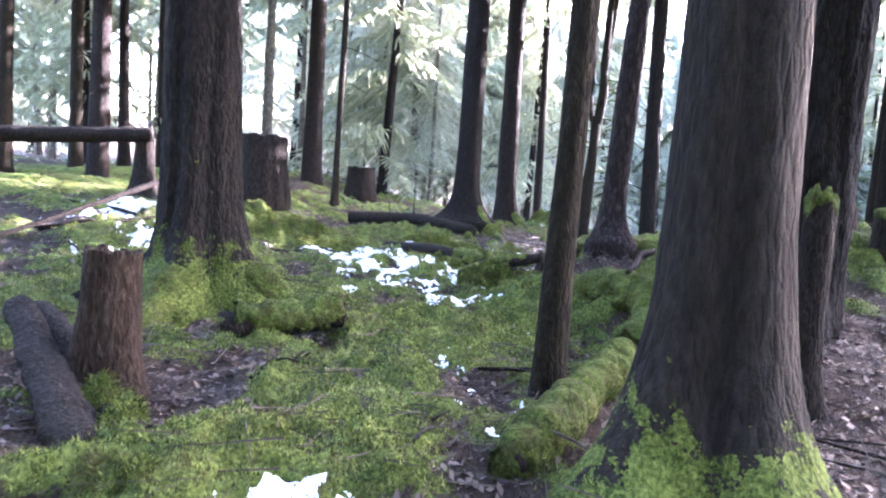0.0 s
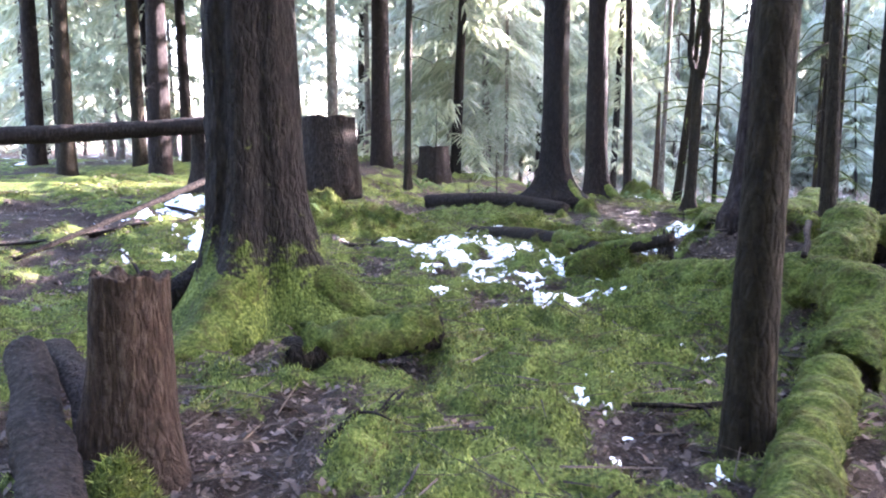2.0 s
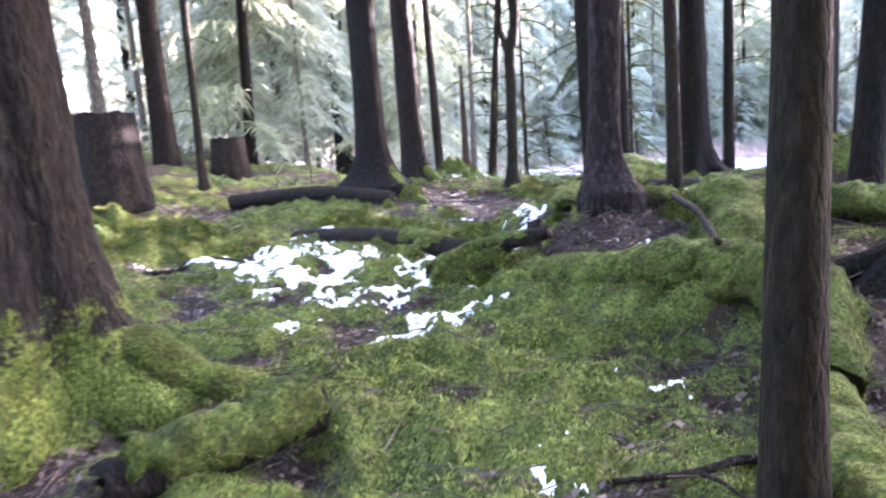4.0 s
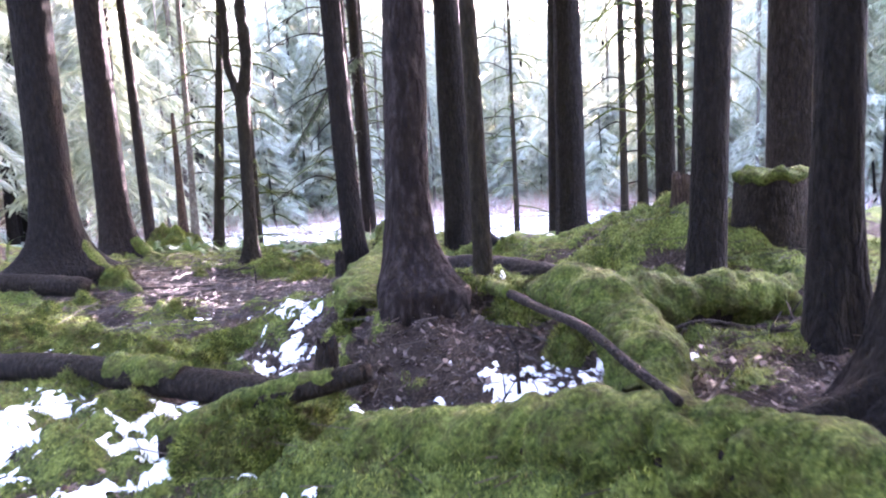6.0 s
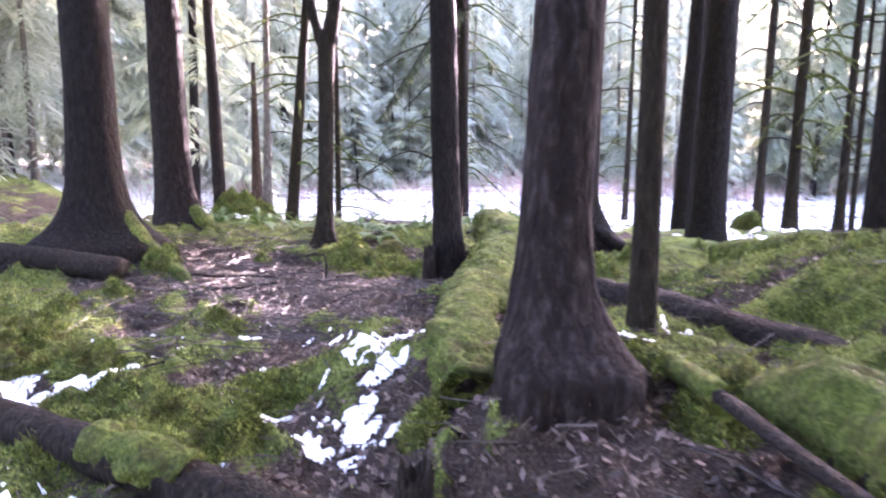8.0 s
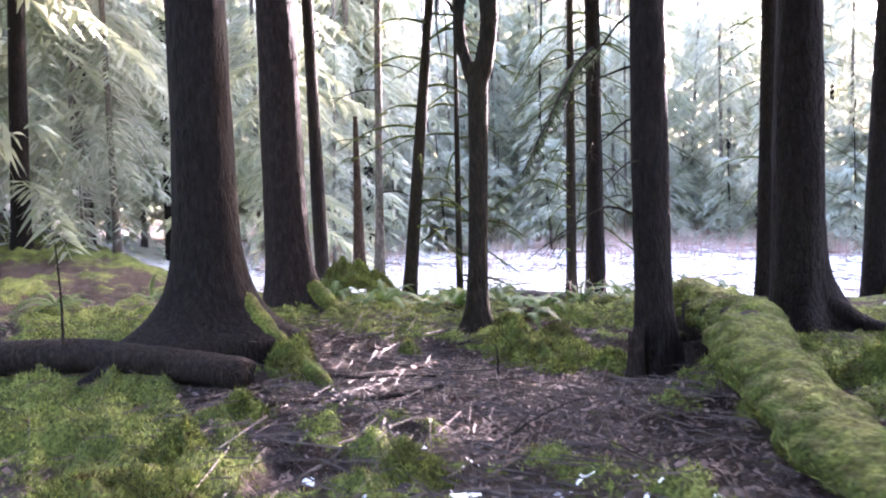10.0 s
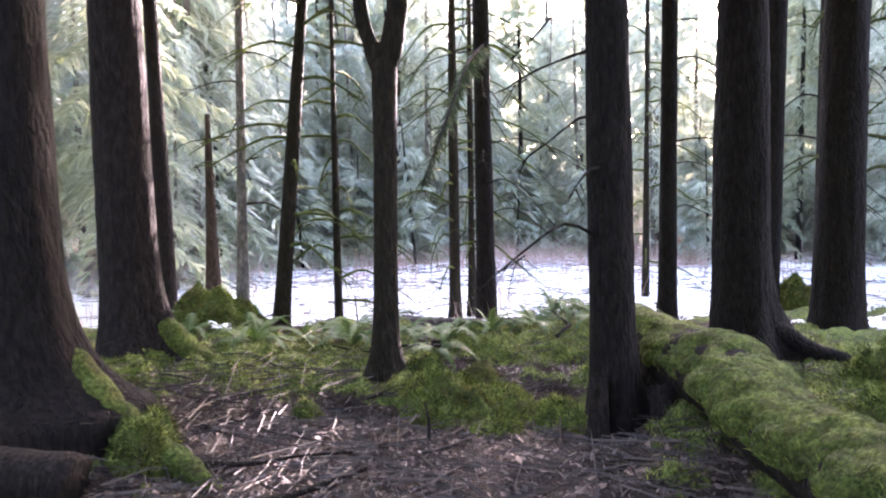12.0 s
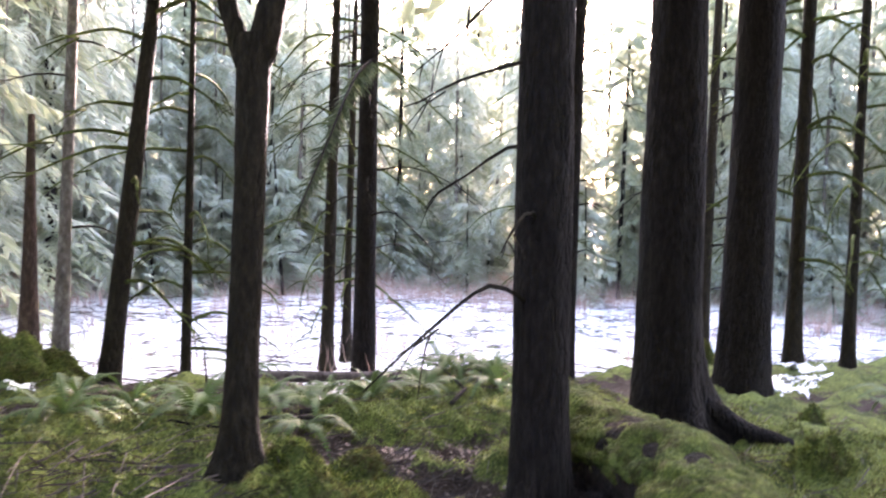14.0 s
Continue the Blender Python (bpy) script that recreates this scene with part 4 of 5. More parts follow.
root(B, ((-0.35, 0.05, 0.3), (-0.75, 0.3, 0.10), (-1.05, 0.55, 0.02), (-1.3, 0.7, -0.04)), 0.10, 0.03, 9, False)


def on(x, y, up=0.0):
    return (x, y, gz(x, y) + up)


log([on(0.60, 4.0, 0.10), on(0.95, 4.75, 0.12), on(1.35, 5.6, 0.10), on(1.70, 6.25, 0.10)], 0.10, 0.10, WOOD_DARK, "narrow winding log wrapped in bright green moss", (0, 1, 0.04), seed=1, beads=0.34)
log([on(1.88, 6.5, 0.10), on(2.25, 7.05, 0.10), on(2.18, 7.7, 0.03), on(1.95, 8.3, -0.02), on(1.6, 9.0, -0.05), on(1.3, 9.5, -0.06)], 0.17, 0.13, WOOD_DARK, "long half-buried log under a thick moss blanket", (0, 1, 0.05), seed=2, sides=56, beads=0.0)
log([on(0.46, 10.25, 0.05), (0.9, 9.92, 0.24), (1.42, 9.48, 0.42)], 0.085, 0.065, WOOD_DARK, "short dark log with a mossy back, propped on the moss bank", (0.0, 0.86, -0.012), seed=3)
log([on(-0.85, 13.85, 0.08), on(0.15, 12.2, 0.12), on(1.33, 10.72, 0.12)], 0.11, 0.13, WOOD_DARK, "dark fallen log across the path, mossy at one end", (0.62, 0.8, -0.012), seed=4)
log([on(-2.05, 17.8, 0.14), on(-0.5, 17.1, 0.15), on(0.8, 16.3, 0.12)], 0.15, 0.14, WOOD_DARK, "dark rotting log lying on the moss", None, seed=5)
log([on(-1.72, 6.6, 0.12), on(-1.2, 6.78, 0.14), on(-0.78, 6.95, 0.12)], 0.13, 0.125, WOOD_DARK, "short sawn log with a pale mossy back", (0.1, 1, 0.0), seed=6)
log([(3.40, 9.95, 0.50), (3.1, 9.3, 0.52), (2.88, 8.8, 0.42), (2.6, 8.45, 0.36), (2.3, 8.2, 0.22)], 0.19, 0.14, WOOD_DARK, "stout log under smooth bright moss", (0, 1, 0.035), seed=7, sides=48)
log([(3.55, 9.7, 0.36), (4.2, 9.4, 0.36), (4.95, 9.1, 0.30)], 0.20, 0.16, WOOD_DARK, "broad mossy log in the shade", (0, 1, 0.03), seed=8)
log([on(4.35, 13.2, 0.10), (4.58, 12.3, 0.36), (4.82, 10.75, 0.28)], 0.12, 0.15, WOOD_BROWN, "rough bark-covered log dusted with snow", None, seed=9, rough=0.2)
log([on(7.5, 14.1, 0.10), on(7.25, 13.2, 0.12), on(7.0, 12.3, 0.1)], 0.17, 0.15, WOOD_DARK, "low mossy log at the foot of a mound", (0, 1, 0.03), seed=21)
log([(3.25, 10.75, 0.50), (3.04, 10.15, 0.55), (2.78, 9.5, 0.57), (2.5, 8.8, 0.60), (2.33, 8.33, 0.53), (2.12, 7.85, 0.50)], 0.042, 0.024, WOOD_BROWN, "long grey-brown fallen branch patched with moss", (0.0, 0.2, 0.012), seed=10, sides=14, name="fallen_branch")
log([on(2.30, 11.15, -0.02), on(2.55, 11.75, 0.08), on(3.2, 12.8, 0.12), on(4.3, 14.3, 0.18), on(5.0, 15.2, 0.20), on(5.6, 16.4, 0.2)], 0.12, 0.31, WOOD_DARK, "long mossy nurse log running towards the wood's edge", (0, 1, 0.04), seed=11, sides=72, low=0.62)
log([(-10.5, 12.4, 1.55), (-8.0, 13.2, 1.6), (-5.45, 14.1, 1.78)], 0.16, 0.14, WOOD_DARK, "bare fallen trunk resting on a broken stump", None, seed=12)
log([on(-4.2, 12.4, 0.7), on(-5.2, 11.0, 0.3), on(-6.2, 10.0, 0.1)], 0.05, 0.03, WOOD_DARK, "slanting dead branch propped on the ground", None, seed=13, sides=12, name="fallen_branch")
log([on(5.2, 20.6, 0.1), on(7.0, 20.4, 0.12), on(9.0, 19.4, 0.1)], 0.07, 0.05, WOOD_GREY, "snow-dusted grey log at the forest edge", None, seed=14)
log([on(-1.70, 3.95, -0.02), on(-2.3, 4.75, 0.16), on(-3.0, 5.65, 0.42)], 0.15, 0.11, WOOD_BROWN, "slanting slab of weathered bark wood", None, seed=15, squash=0.7, rough=0.3)
log([on(-2.15, 5.0, 0.04), on(-2.55, 5.45, 0.2), on(-3.0, 5.95, 0.38)], 0.09, 0.08, WOOD_BROWN, "second slab of weathered bark wood", None, seed=22, squash=0.7, rough=0.3)
log([on(-2.25, 5.0, 0.06), on(-1.8, 4.6, 0.05), on(-1.42, 4.12, 0.04)], 0.075, 0.065, WOOD_DARK, "rotten chunk of wood with mossy lumps", None, seed=16)


def mound(x, y, r, h, label, seed=0, sx=1.0):
    n, k = 64, 20
    th = np.linspace(0, 2 * np.pi, n, endpoint=False)
    grid = []
    for i in range(k):
        q = 1 - i / (k - 0.2)
        px, py = x + sx * r * q * np.cos(th), y + r * q * np.sin(th)
        lump = fbm(px * 6 + seed, py * 6, 1, 3)
        grid.append(np.stack([px, py, ground(px, py) - 0.06 + (h + 0.06) * (1 - q * q) * (0.4 + 0.9 * lump) + min(0.07, 0.4 * h) * tuft2(px * 8, py * 8) + 0.025 * tuft2(px * 19, py * 19) - 0.03], 1))
    ob = base("moss_mound", 0, 0, 0, label, "moss")
    v, f = rings(grid, False)
    part("cushion", mesh("cushion", v, f, MOSS), ob)
    tagged(part("moss_fuzz", mesh("moss_fuzz", *shoots(v, f, 8500, int(x * 10) % 50), MOSS_BLADE, False), ob), kind="stuff")
    return ob


for x, y, r, h, s in ((0.82, 9.90, 0.34, 0.40, 1.3), (1.16, 9.80, 0.18, 0.2, 1.2), (1.36, 10.12, 0.2, 0.2, 1.1), (12.3, 17.9, 0.35, 0.45, 1.1), (8.6, 15.6, 0.16, 0.2, 1.0), (4.08, 16.57, 0.26, 0.16, 1.2), (3.94, 17.48, 0.22, 0.16, 1.2), (4.39, 17.40, 0.24, 0.14, 1.4), (2.53, 17.14, 0.14, 0.10, 1.0), (3.78, 16.35, 0.20, 0.12, 1.3), (3.88, 17.34, 0.20, 0.14, 1.2), (5.33, 14.55, 0.12, 0.10, 1.0), (8.45, 14.88, 0.25, 0.12, 1.3), (1.54, 14.29, 0.20, 0.12, 1.4), (0.75, 15.71, 0.15, 0.16, 1.0), (0.41, 13.65, 0.22, 0.16, 1.2), (0.74, 12.64, 0.25, 0.20, 1.3), (1.10, 11.91, 0.20, 0.14, 1.2), (3.25, 10.35, 0.24, 0.13, 1.3), (2.05, 11.3, 0.18, 0.12, 0.8), (0.35, 11.0, 0.18, 0.12, 1.2), (0.75, 11.9, 0.3, 0.1, 1.6), (1.5, 12.6, 0.26, 0.08, 1.7), (0.1, 12.7, 0.3, 0.12, 1.4), (2.95, 9.45, 0.18, 0.16, 1), (-2.7, 13.3, 1.1, 0.4, 1.3), (0.25, 15.0, 0.2, 0.16, 1), (-0.2, 14.2, 0.5, 0.14, 1.4), (0.5, 12.3, 0.5, 0.16, 1.5), (4.4, 16.2, 0.35, 0.16, 1.2), (3.9, 16.9, 0.5, 0.18, 1.3),
                      (1.25, 16.75, 0.3, 0.2, 0.8), (-1.98, 4.78, 0.17, 0.24, 1), (-1.64, 4.38, 0.14, 0.2, 1), (-1.30, 3.45, 0.2, 0.12, 1.2), (3.2, 21.2, 0.5, 0.5, 1.3), (5.6, 14.3, 0.3, 0.2, 1.2), (6.9, 15.0, 0.25, 0.2, 1.2), (11.5, 18.3, 0.4, 0.5, 1)):
    mound(x, y, r, h, "rounded cushion of green moss", seed=x, sx=s)


def stick(x, y, turn, length, r, mat, lift=0.02, seed=0):
    rng = np.random.RandomState(seed)
    c, s = math.cos(radians(turn)), math.sin(radians(turn))
    pts = []
    for q in (-0.5, -0.2, 0.15, 0.5):
        px, py = x + c * length * q - s * 0.08 * length * rng.randn() * 0.5, y + s * length * q + c * 0.08 * length * rng.randn() * 0.5
        pts.append((px - x, py - y, gz(px, py) - gz(x, y) + lift + r * 0.5))
    pieces = [tube(pts, r, r * 0.45, 7, 0.06, 0.25, 12, seed)]
    for k in range(rng.randint(0, 3)):
        a = np.array(pts[1 + k % 2])
        e = a + [0.25 * length * rng.randn(), 0.25 * length * rng.randn(), 0.05 + 0.08 * rng.rand()]
        pieces.append(tube([a, (a + e) / 2 + [0, 0, 0.02], e], r * 0.5, r * 0.2, 5, 0.06, 0.25, 12, k))
    ob = part("stick", mesh("stick", *join(pieces), mat))
    ob.matrix_basis = pose(x, y, gz(x, y))
    return tagged(ob, "thin fallen stick lying on the forest floor", "stick", "fallen sticks")


STICKS_NEAR = ((1.6, 15.9, 8, 1.7, 0.036), (1.3, 15.0, 35, 0.9, 0.016), (2.6, 14.9, 30, 0.7, 0.014), (2.0, 16.4, -10, 1.0, 0.02), (-1.0, 5.6, 70, 0.75, 0.022), (-0.7, 4.7, 80, 0.55, 0.012), (0.3, 5.0, 60, 0.6, 0.014), (0.15, 4.5, 75, 0.5, 0.012), (0.95, 6.0, 160, 0.9, 0.03), (2.2, 5.4, 100, 1.6, 0.025), (1.5, 3.3, 150, 1.1, 0.01), (2.7, 4.7, 140, 1.3, 0.012), (3.0, 5.0, 130, 1.5, 0.015), (2.9, 8.3, 10, 0.9, 0.014), (2.6, 9.6, 60, 0.8, 0.014), (3.0, 9.9, 120, 0.7, 0.012))
STICKS_PATH = ((2.2, 9.3, 20, 0.6, 0.01), (1.9, 9.9, 100, 0.5, 0.012), (0.8, 13.3, 20, 0.8, 0.012), (1.6, 13.9, 150, 0.7, 0.012), (2.8, 13.6, 60, 0.9, 0.012), (3.4, 16.3, 25, 1.1, 0.014), (3.0, 17.2, 170, 0.9, 0.012), (2.4, 17.6, 20, 1.1, 0.014), (-5.0, 11.5, 30, 1.8, 0.04), (-5.8, 12.6, 160, 2.0, 0.04), (-4.4, 9.6, 140, 1.4, 0.03), (-6.2, 10.8, 20, 1.6, 0.03))
STICKS_EDGE = ((5.6, 18.8, 10, 1.6, 0.03), (4.2, 18.7, 160, 1.2, 0.02), (6.6, 18.3, 30, 1.4, 0.025), (7.5, 19.4, 150, 1.8, 0.03), (6.3, 21.5, 20, 2.2, 0.03), (7.9, 22.2, 35, 2.4, 0.03), (9.4, 20.6, 170, 2.0, 0.03), (4.9, 21.2, 40, 1.5, 0.02), (4.1, 9.0, 160, 1.4, 0.03), (4.6, 8.8, 20, 1.1, 0.02), (-2.0, 12.0, 30, 1.2, 0.03), (-1.6, 4.5, 10, 0.8, 0.012))
for k, (x, y, a, L, r) in enumerate(STICKS_NEAR + STICKS_PATH + STICKS_EDGE):
    stick(x, y, a, L, r, WOOD_GREY if k % 2 and r < 0.02 else WOOD_DARK, seed=k)


tw = part("twig", mesh("twig", *tube([(0, 0, 0.16), (0.2, -0.25, 0.14), (0.4, -0.5, 0.05), (0.62, -0.85, -0.02)], 0.008, 0.004, 6, 0.05, 0.3, 12, 1), WOOD_GREY))
tw.matrix_basis = pose(0.82, 4.15, gz(0.82, 4.15))
tagged(tw, "pale thin twig arching over the ground", "twig")
# dead upright shoots
for x, y, h in ((-0.55, 17.0, 1.1), (-2.5, 23.8, 1.6), (-1.2, 18.2, 0.5), (4.3, 19.6, 0.6), (3.1, 16.3, 0.3)):
    st = part("shoot", mesh("shoot", *tube([(0, 0, -0.1), (0.02, 0.01, h * 0.5), (0.0, 0.03, h)], 0.016, 0.006, 6, 0.08, 0.3, 12, h), WOOD_DARK))
    st.matrix_basis = pose(x, y, gz(x, y) + (1.0 if h > 1.5 else 0))
    tagged(st, "thin dead upright shoot", "shoot")


# ---- snow lying in patches ----
def snow_patch(cx, cy, rx, ry, turn, fill, seed, name="snow_patch"):
    d = 0.018
    n, k = int(2.5 * rx / d), int(2.5 * ry / d)
    a, b = np.meshgrid((np.arange(n) - n / 2) * d, (np.arange(k) - k / 2) * d)
    c, s = math.cos(radians(turn)), math.sin(radians(turn))
    x, y = cx + a * c - b * s, cy + a * s + b * c
    q = (a / rx) ** 2 + (b / ry) ** 2
    m = fill * (1.3 - q) + 2.3 * (fbm(x * 3.4 + seed, y * 3.4, seed, 4) - 0.655) + 0.55 * (vnoise(x * 26, y * 26, 3) - 0.5) - 0.5 * (tuft2(x * 5.4, y * 5.4) - 0.5)
    m = np.where(q < 1.4, m, -1)
    z = 0.6 * ground(x, y) + 0.1 * (ground(x + 0.05, y) + ground(x - 0.05, y) + ground(x, y + 0.05) + ground(x, y - 0.05)) - 0.016 + 0.034 * ss(-0.10, 0.12, m) + 0.006 * vnoise(x * 34, y * 34)
    keep = (m[:-1, :-1] > -0.1) & (m[1:, :-1] > -0.1) & (m[:-1, 1:] > -0.1) & (m[1:, 1:] > -0.1)
    i = (np.arange(k - 1)[:, None] * n + np.arange(n - 1)[None])[keep]
    if len(i) < 4:
        return
    f = np.stack([i, i + 1, i + n + 1, i + n], 1)
    used, inv = np.unique(f, return_inverse=True)
    v = np.stack([x, y, z], -1).reshape(-1, 3)[used]
    tagged(part(name, mesh(name, v, inv.reshape(-1, 4), SNOW)), "thin patch of melting snow on the moss", "snow", "snow patches", "stuff")


for k, p in enumerate(((-0.3, 10.9, 1.0, 1.3, 30, 0.35), (0.35, 9.05, 0.55, 0.22, 20, 0.55), (-0.5, 9.3, 0.7, 0.5, 15, 0.25), (0.6, 11.0, 0.5, 0.3, -40, 0.6), (0.75, 9.75, 0.35, 0.18, -30, 0.55), (-1.0, 12.3, 0.9, 0.7, 20, 0.45),
                       (-0.5, 13.6, 0.8, 0.5, 0, 0.35), (0.9, 12.3, 0.9, 0.7, 30, 0.3), (2.0, 12.0, 0.25, 0.8, -30, 0.22), (2.05, 9.05, 0.35, 0.5, 20, 0.62), (1.5, 9.7, 0.3, 0.25, 0, 0.6), (0.55, 6.1, 0.4, 0.5, 10, -0.12), (1.3, 6.9, 0.4, 0.4, 0, 0.28),
                       (-0.15, 3.4, 0.35, 0.2, 0, 0.25), (-0.9, 3.4, 0.3, 0.15, 0, 0.2), (-4.0, 10.8, 1.0, 0.8, 20, 0.5), (-5.0, 12.5, 1.3, 0.9, 20, 0.55), (-3.0, 9.8, 0.5, 0.4, 0, 0.3), (1.2, 13.2, 1.5, 1.4, 0, 0.16), (0.8, 5.6, 0.6, 0.9, 0, -0.12), (2.35, 9.5, 0.5, 0.4, 0, 0.25), (2.6, 8.8, 0.3, 0.3, 0, 0.3), (1.2, 9.9, 0.3, 0.2, 20, 0.5), (3.0, 11.3, 0.5, 0.4, 0, 0.3),
                       (3.2, 9.0, 0.4, 0.3, 0, 0.3), (-0.1, 10.0, 0.5, 0.35, 10, 0.3), (4.3, 12.2, 0.5, 0.8, 0, 0.25), (2.7, 20.5, 1.2, 0.3, 0, 0.3), (6.2, 19.6, 0.8, 0.25, 0, 0.35), (11.2, 16.9, 1.5, 0.7, 0, 0.5), (2.62, 9.35, 0.4, 0.35, 0, 0.6), (2.95, 9.0, 0.35, 0.3, 0, 0.5), (-1.9, 12.3, 0.8, 0.5, 10, 0.55), (0.25, 5.7, 0.3, 0.3, 0, 0.27), (-0.56, 3.5, 0.35, 0.15, 0, 0.28), (0.0, 13.4, 0.8, 0.55, 0, 0.7), (-0.05, 8.65, 0.3, 0.14, 15, 0.7))):
    snow_patch(*p, k * 1.7)


# ---- small growth and litter ----
def scatter(name, count, box, blade, mat, label, category, want, seed):
    """Many small pieces strewn over the ground, in one mesh."""
    rng = np.random.RandomState(seed)
    x = box[0] + (box[1] - box[0]) * rng.rand(count)
    y = box[2] + (box[3] - box[2]) * rng.rand(count)
    ok = want(x, y) > rng.rand(count)
    x, y = x[ok], y[ok]
    z = ground(x, y)
    n = len(x)
    V, F = blade(rng, x, y, z)
    return tagged(part(name, mesh(name, V, F, mat, False)), label, category, kind="stuff")


def moss_blades(rng, x, y, z):
    n, k = len(x), 4
    x, y, z = (np.repeat(a, k) for a in (x, y, z))
    a, L, t = rng.rand(n * k) * 6.283, 0.016 + 0.026 * rng.rand(n * k), 0.35 + 1.1 * rng.rand(n * k)
    ox, oy = 0.02 * rng.randn(n * k), 0.02 * rng.randn(n * k)
    w = 0.006
    p0 = np.stack([x + ox - w * np.sin(a), y + oy + w * np.cos(a), z - 0.004], 1)
    p1 = np.stack([x + ox + w * np.sin(a), y + oy - w * np.cos(a), z - 0.004], 1)
    p2 = np.stack([x + ox + np.cos(a) * L * np.sin(t), y + oy + np.sin(a) * L * np.sin(t), z + L * np.cos(t)], 1)
    return np.stack([p0, p1, p2], 1).reshape(-1, 3), np.arange(3 * n * k).reshape(-1, 3)


def flat_leaves(rng, x, y, z):
    n = len(x)
    a, L = rng.rand(n) * 6.283, 0.010 + 0.034 * rng.rand(n) ** 2
    u = np.stack([np.cos(a), np.sin(a), 0.5 * rng.randn(n)], 1) * L[:, None]
    w = np.stack([-np.sin(a), np.cos(a), 0.5 * rng.randn(n)], 1) * L[:, None] * 0.55
    c = np.stack([x, y, z + 0.012], 1)
    return np.stack([c - u, c - w, c + u, c + w], 1).reshape(-1, 3), np.arange(4 * n).reshape(-1, 4)


def twig_bits(rng, x, y, z, size=1.0):
    n = len(x)
    a, L, r = rng.rand(n) * 6.283, size * (0.08 + 0.28 * rng.rand(n) ** 2), size * (0.002 + 0.004 * rng.rand(n))
    d = np.stack([np.cos(a), np.sin(a), 0.12 * rng.randn(n)], 1) * L[:, None]
    s = np.stack([-np.sin(a), np.cos(a), np.zeros(n)], 1) * r[:, None]
    up = np.stack([np.zeros(n), np.zeros(n), r * 1.7], 1)
    c = np.stack([x, y, z + 0.012], 1)
    v = np.stack([c - d - s, c - d + s, c - d + up, c + d - s * 0.5, c + d + s * 0.5, c + d + up * 0.5], 1).reshape(-1, 3)
    i = 6 * np.arange(n)[:, None]
    f = np.concatenate([i + q for q in ([0, 1, 4, 3], [1, 2, 5, 4], [2, 0, 3, 5])], 0)
    return v, f


scatter("moss_fuzz", 230000, (-4.5, 8, 2.2, 20), moss_blades, MOSS_BLADE, "short upright moss shoots", "moss", lambda x, y: 0.95 * ss(0.4, 0.7, moss_amount(x, y)) * ss(0.3, 0.75, tuft2(x * 5.4, y * 5.4)) , 1)
scatter("moss_fuzz", 40000, (-9, -4.5, 7, 17), moss_blades, MOSS_BLADE, "short upright moss shoots", "moss", lambda x, y: 0.9 * ss(0.4, 0.7, moss_amount(x, y)), 9)
scatter("leaf_litter", 9000, (-9, -4.5, 7, 17), flat_leaves, DEAD_LEAF, "brown fallen leaves and bark flakes", "leaf litter", lambda x, y: 0.6, 10)
scatter("leaf_litter", 130000, (-4.5, 8, 2.2, 21), flat_leaves, DEAD_LEAF, "brown fallen leaves and bark flakes", "leaf litter", lambda x, y: 0.9 * (1 - ss(0.3, 0.65, moss_amount(x, y))), 2)
scatter("twig_litter", 16000, (-5, 9, 2.2, 22), twig_bits, TWIG, "thin fallen twigs", "twigs", lambda x, y: 0.8 - 0.45 * moss_amount(x, y), 3)


scatter("twig_litter", 1800, (0.3, 4.8, 13.6, 18.4), lambda r, x, y, z: twig_bits(r, x, y, z + 0.02, 1.25), TWIG, "dark fallen twigs and bark strips on the path", "twigs", lambda x, y: 0.9 - 0.5 * moss_amount(x, y), 23)


def brush(rng, x, y, z):
    n, k = len(x), 5
    x, y, z = (np.repeat(a, k) for a in (x, y, z))
    L, a = 0.25 + 0.8 * rng.rand(n * k), rng.rand(n * k) * 6.283
    t = 0.1 + 0.45 * rng.rand(n * k)
    w = 0.010
    c = np.stack([x + 0.15 * rng.randn(n * k), y + 0.15 * rng.randn(n * k), z - 0.05], 1)
    s = np.stack([-np.sin(a) * w, np.cos(a) * w, np.zeros(n * k)], 1)
    e = c + np.stack([np.cos(a) * L * np.sin(t), np.sin(a) * L * np.sin(t), L * np.cos(t)], 1)
    return np.stack([c - s, c + s, e], 1).reshape(-1, 3), np.arange(3 * n * k).reshape(-1, 3)


scatter("dry_brush", 17000, (2, 42, 12, 50), brush, DEAD_GRASS, "bare reddish brush standing in the snow", "brush", lambda x, y: field(x, y) * (0.06 + ss(16, 26, np.hypot(x - 2, y - 12)) * ss(0.42, 0.62, fbm(x * 0.5, y * 0.5, 8))), 4)


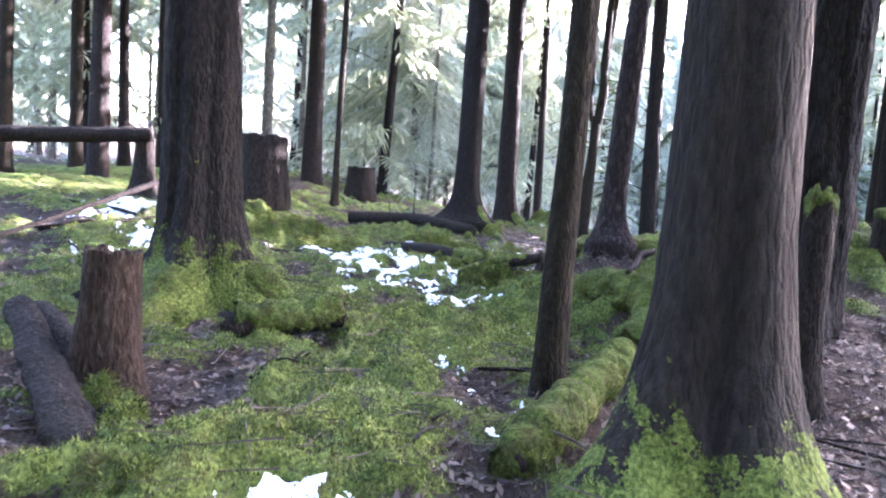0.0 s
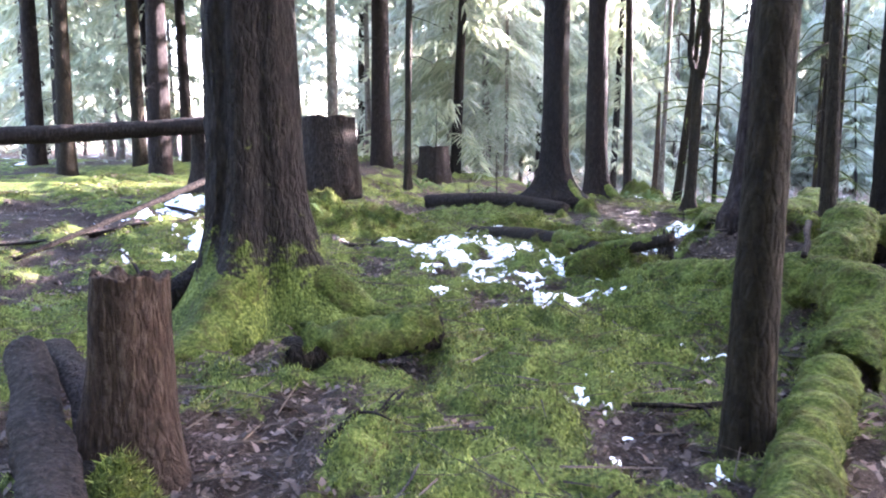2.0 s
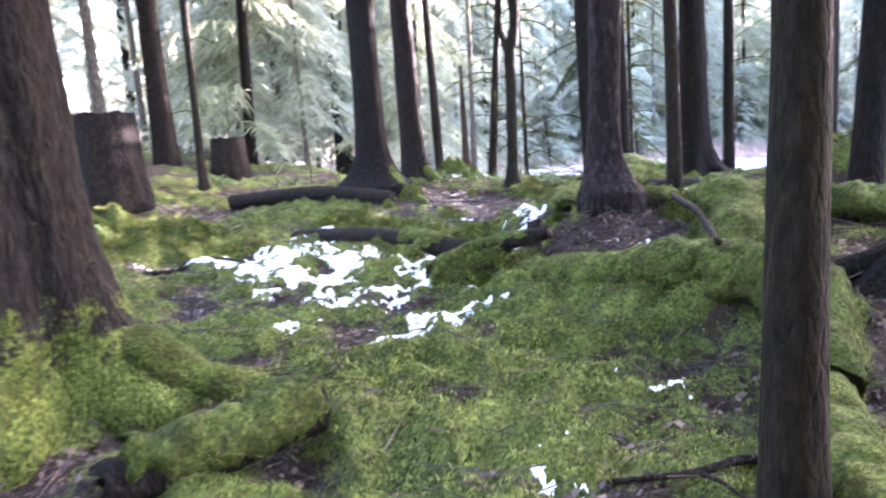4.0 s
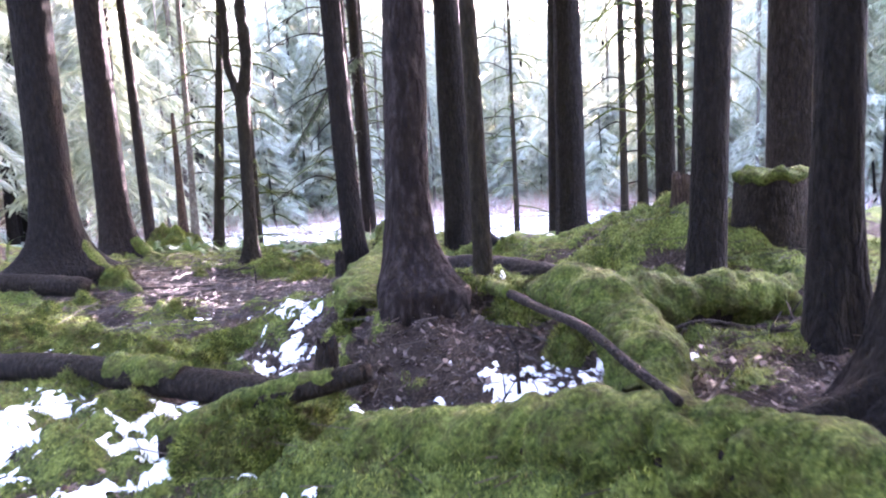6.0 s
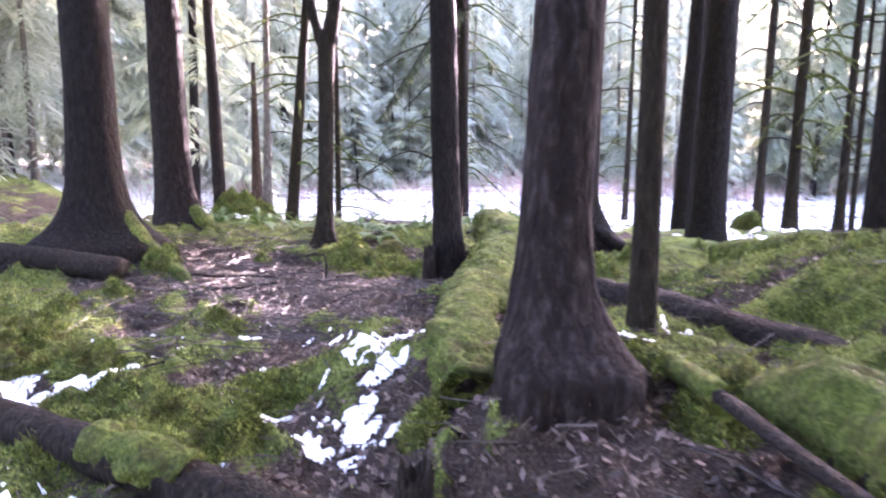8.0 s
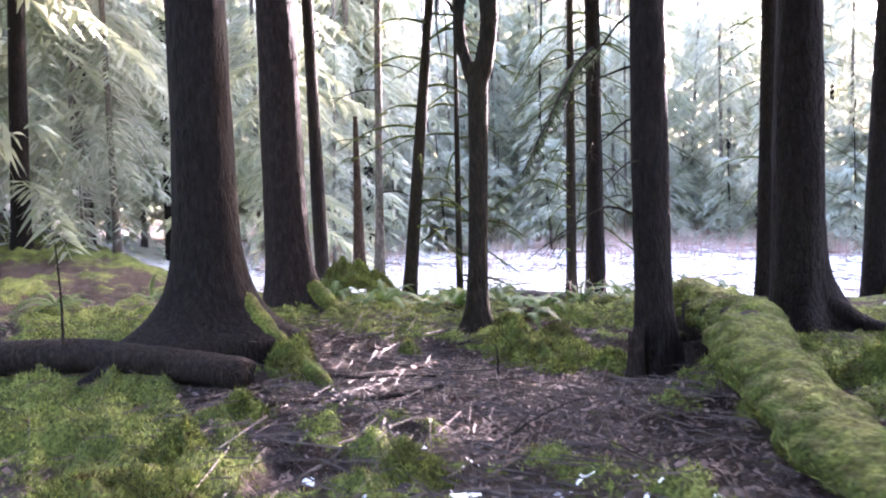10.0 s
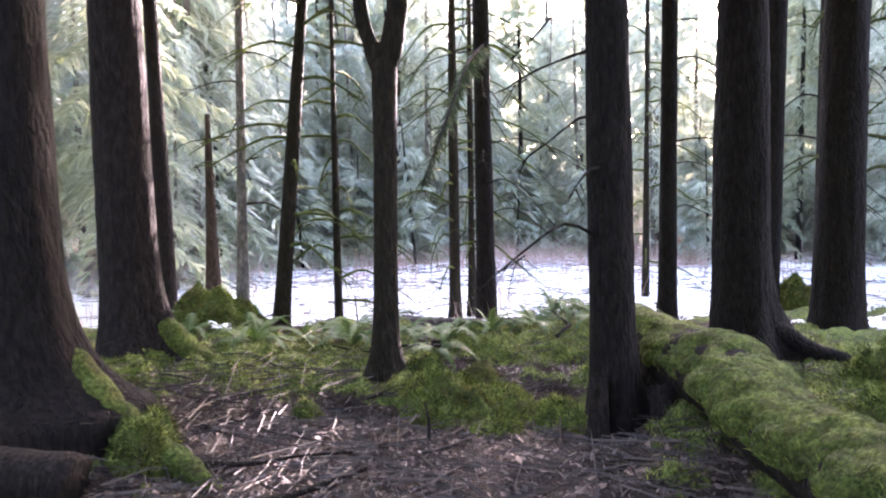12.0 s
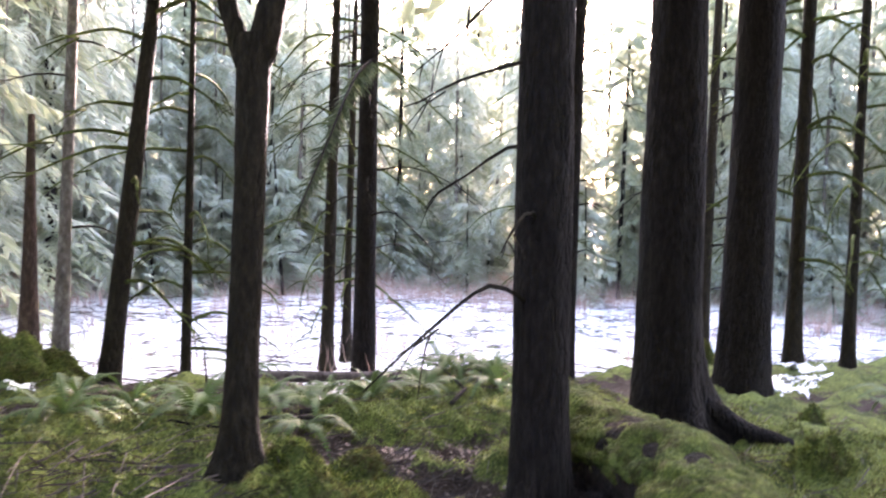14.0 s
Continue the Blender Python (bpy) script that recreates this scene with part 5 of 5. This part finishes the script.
scatter("twig_litter", 6000, (3, 24, 14, 34), lambda r, x, y, z: twig_bits(r, x, y, z + 0.03, 2.0), TWIG, "dark twigs lying on the snow", "twigs", lambda x, y: ss(0.1, 0.6, field(x, y)) * (0.15 + ss(0.42, 0.6, fbm(x * 0.9, y * 0.9, 3))), 14)


def frond_mesh(seed):
    """One arching frond: a midrib with leaflets on both sides."""
    rng = np.random.RandomState(seed)
    n, V, F = 24, [], []
    for k in range(n + 1):
        q = k / n
        V.append((0.9 * q, 0, 0.95 * q - 1.05 * q * q))
    for k in range(n):
        q = (k + 0.5) / n
        w = (0.15 * (1 - q) ** 0.7 * min(1, 5 * q) + 0.006) * (0.85 + 0.3 * rng.rand())
        for sd in (1, -1):
            m = len(V)
            c = np.array(V[k]) * 0.5 + np.array(V[k + 1]) * 0.5
            V.append(c + [0.4 * w, sd * w, -0.25 * w])
            F.append([k, k + 1, m] if sd > 0 else [k + 1, k, m])
    return mesh("frond", V, F, FERN, False)


FRONDS = [frond_mesh(70 + k) for k in range(4)]


def fern(x, y, seed):
    rng = np.random.RandomState(seed)
    ob = base("fern", x, y, gz(x, y), "arching green sword fern on the mossy ground", "fern", "ferns along the wood's edge")
    n = 9 + rng.randint(4)
    for i in range(n):
        fr = part("frond", FRONDS[i % 4], ob)
        s = 0.45 + 0.35 * rng.rand()
        fr.matrix_basis = pose(0, 0, 0, rng.randn() * 8, rng.randn() * 14, 360 * (i + rng.rand()) / n) @ Matrix.Diagonal((s, s, s, 1))
    return ob


rng = np.random.RandomState(12)
spots = [(3.6 + 0.45 * i + 0.2 * rng.randn(), 20.0 - 0.12 * i + 0.35 * rng.randn()) for i in range(11)] + [(5.1, 18.9), (4.7, 19.3), (5.6, 18.7), (4.2, 19.5), (3.4, 20.3), (2.6, 20.5), (7.4, 18.9), (6.8, 19.2), (-1.8, 19.8), (-0.9, 20.4), (-2.6, 21.0), (0.2, 21.2), (7.6, 8.9), (9.5, 14.6), (10.6, 15.2), (-3.6, 13.0), (4.6, 18.4), (5.3, 19.5), (6.2, 18.6), (3.9, 18.9), (3.0, 19.4), (6.9, 18.2), (2.2, 20.9), (10.4, 15.3), (9.3, 14.2)]
for i, (x, y) in enumerate(spots):
    fern(x, y, i)
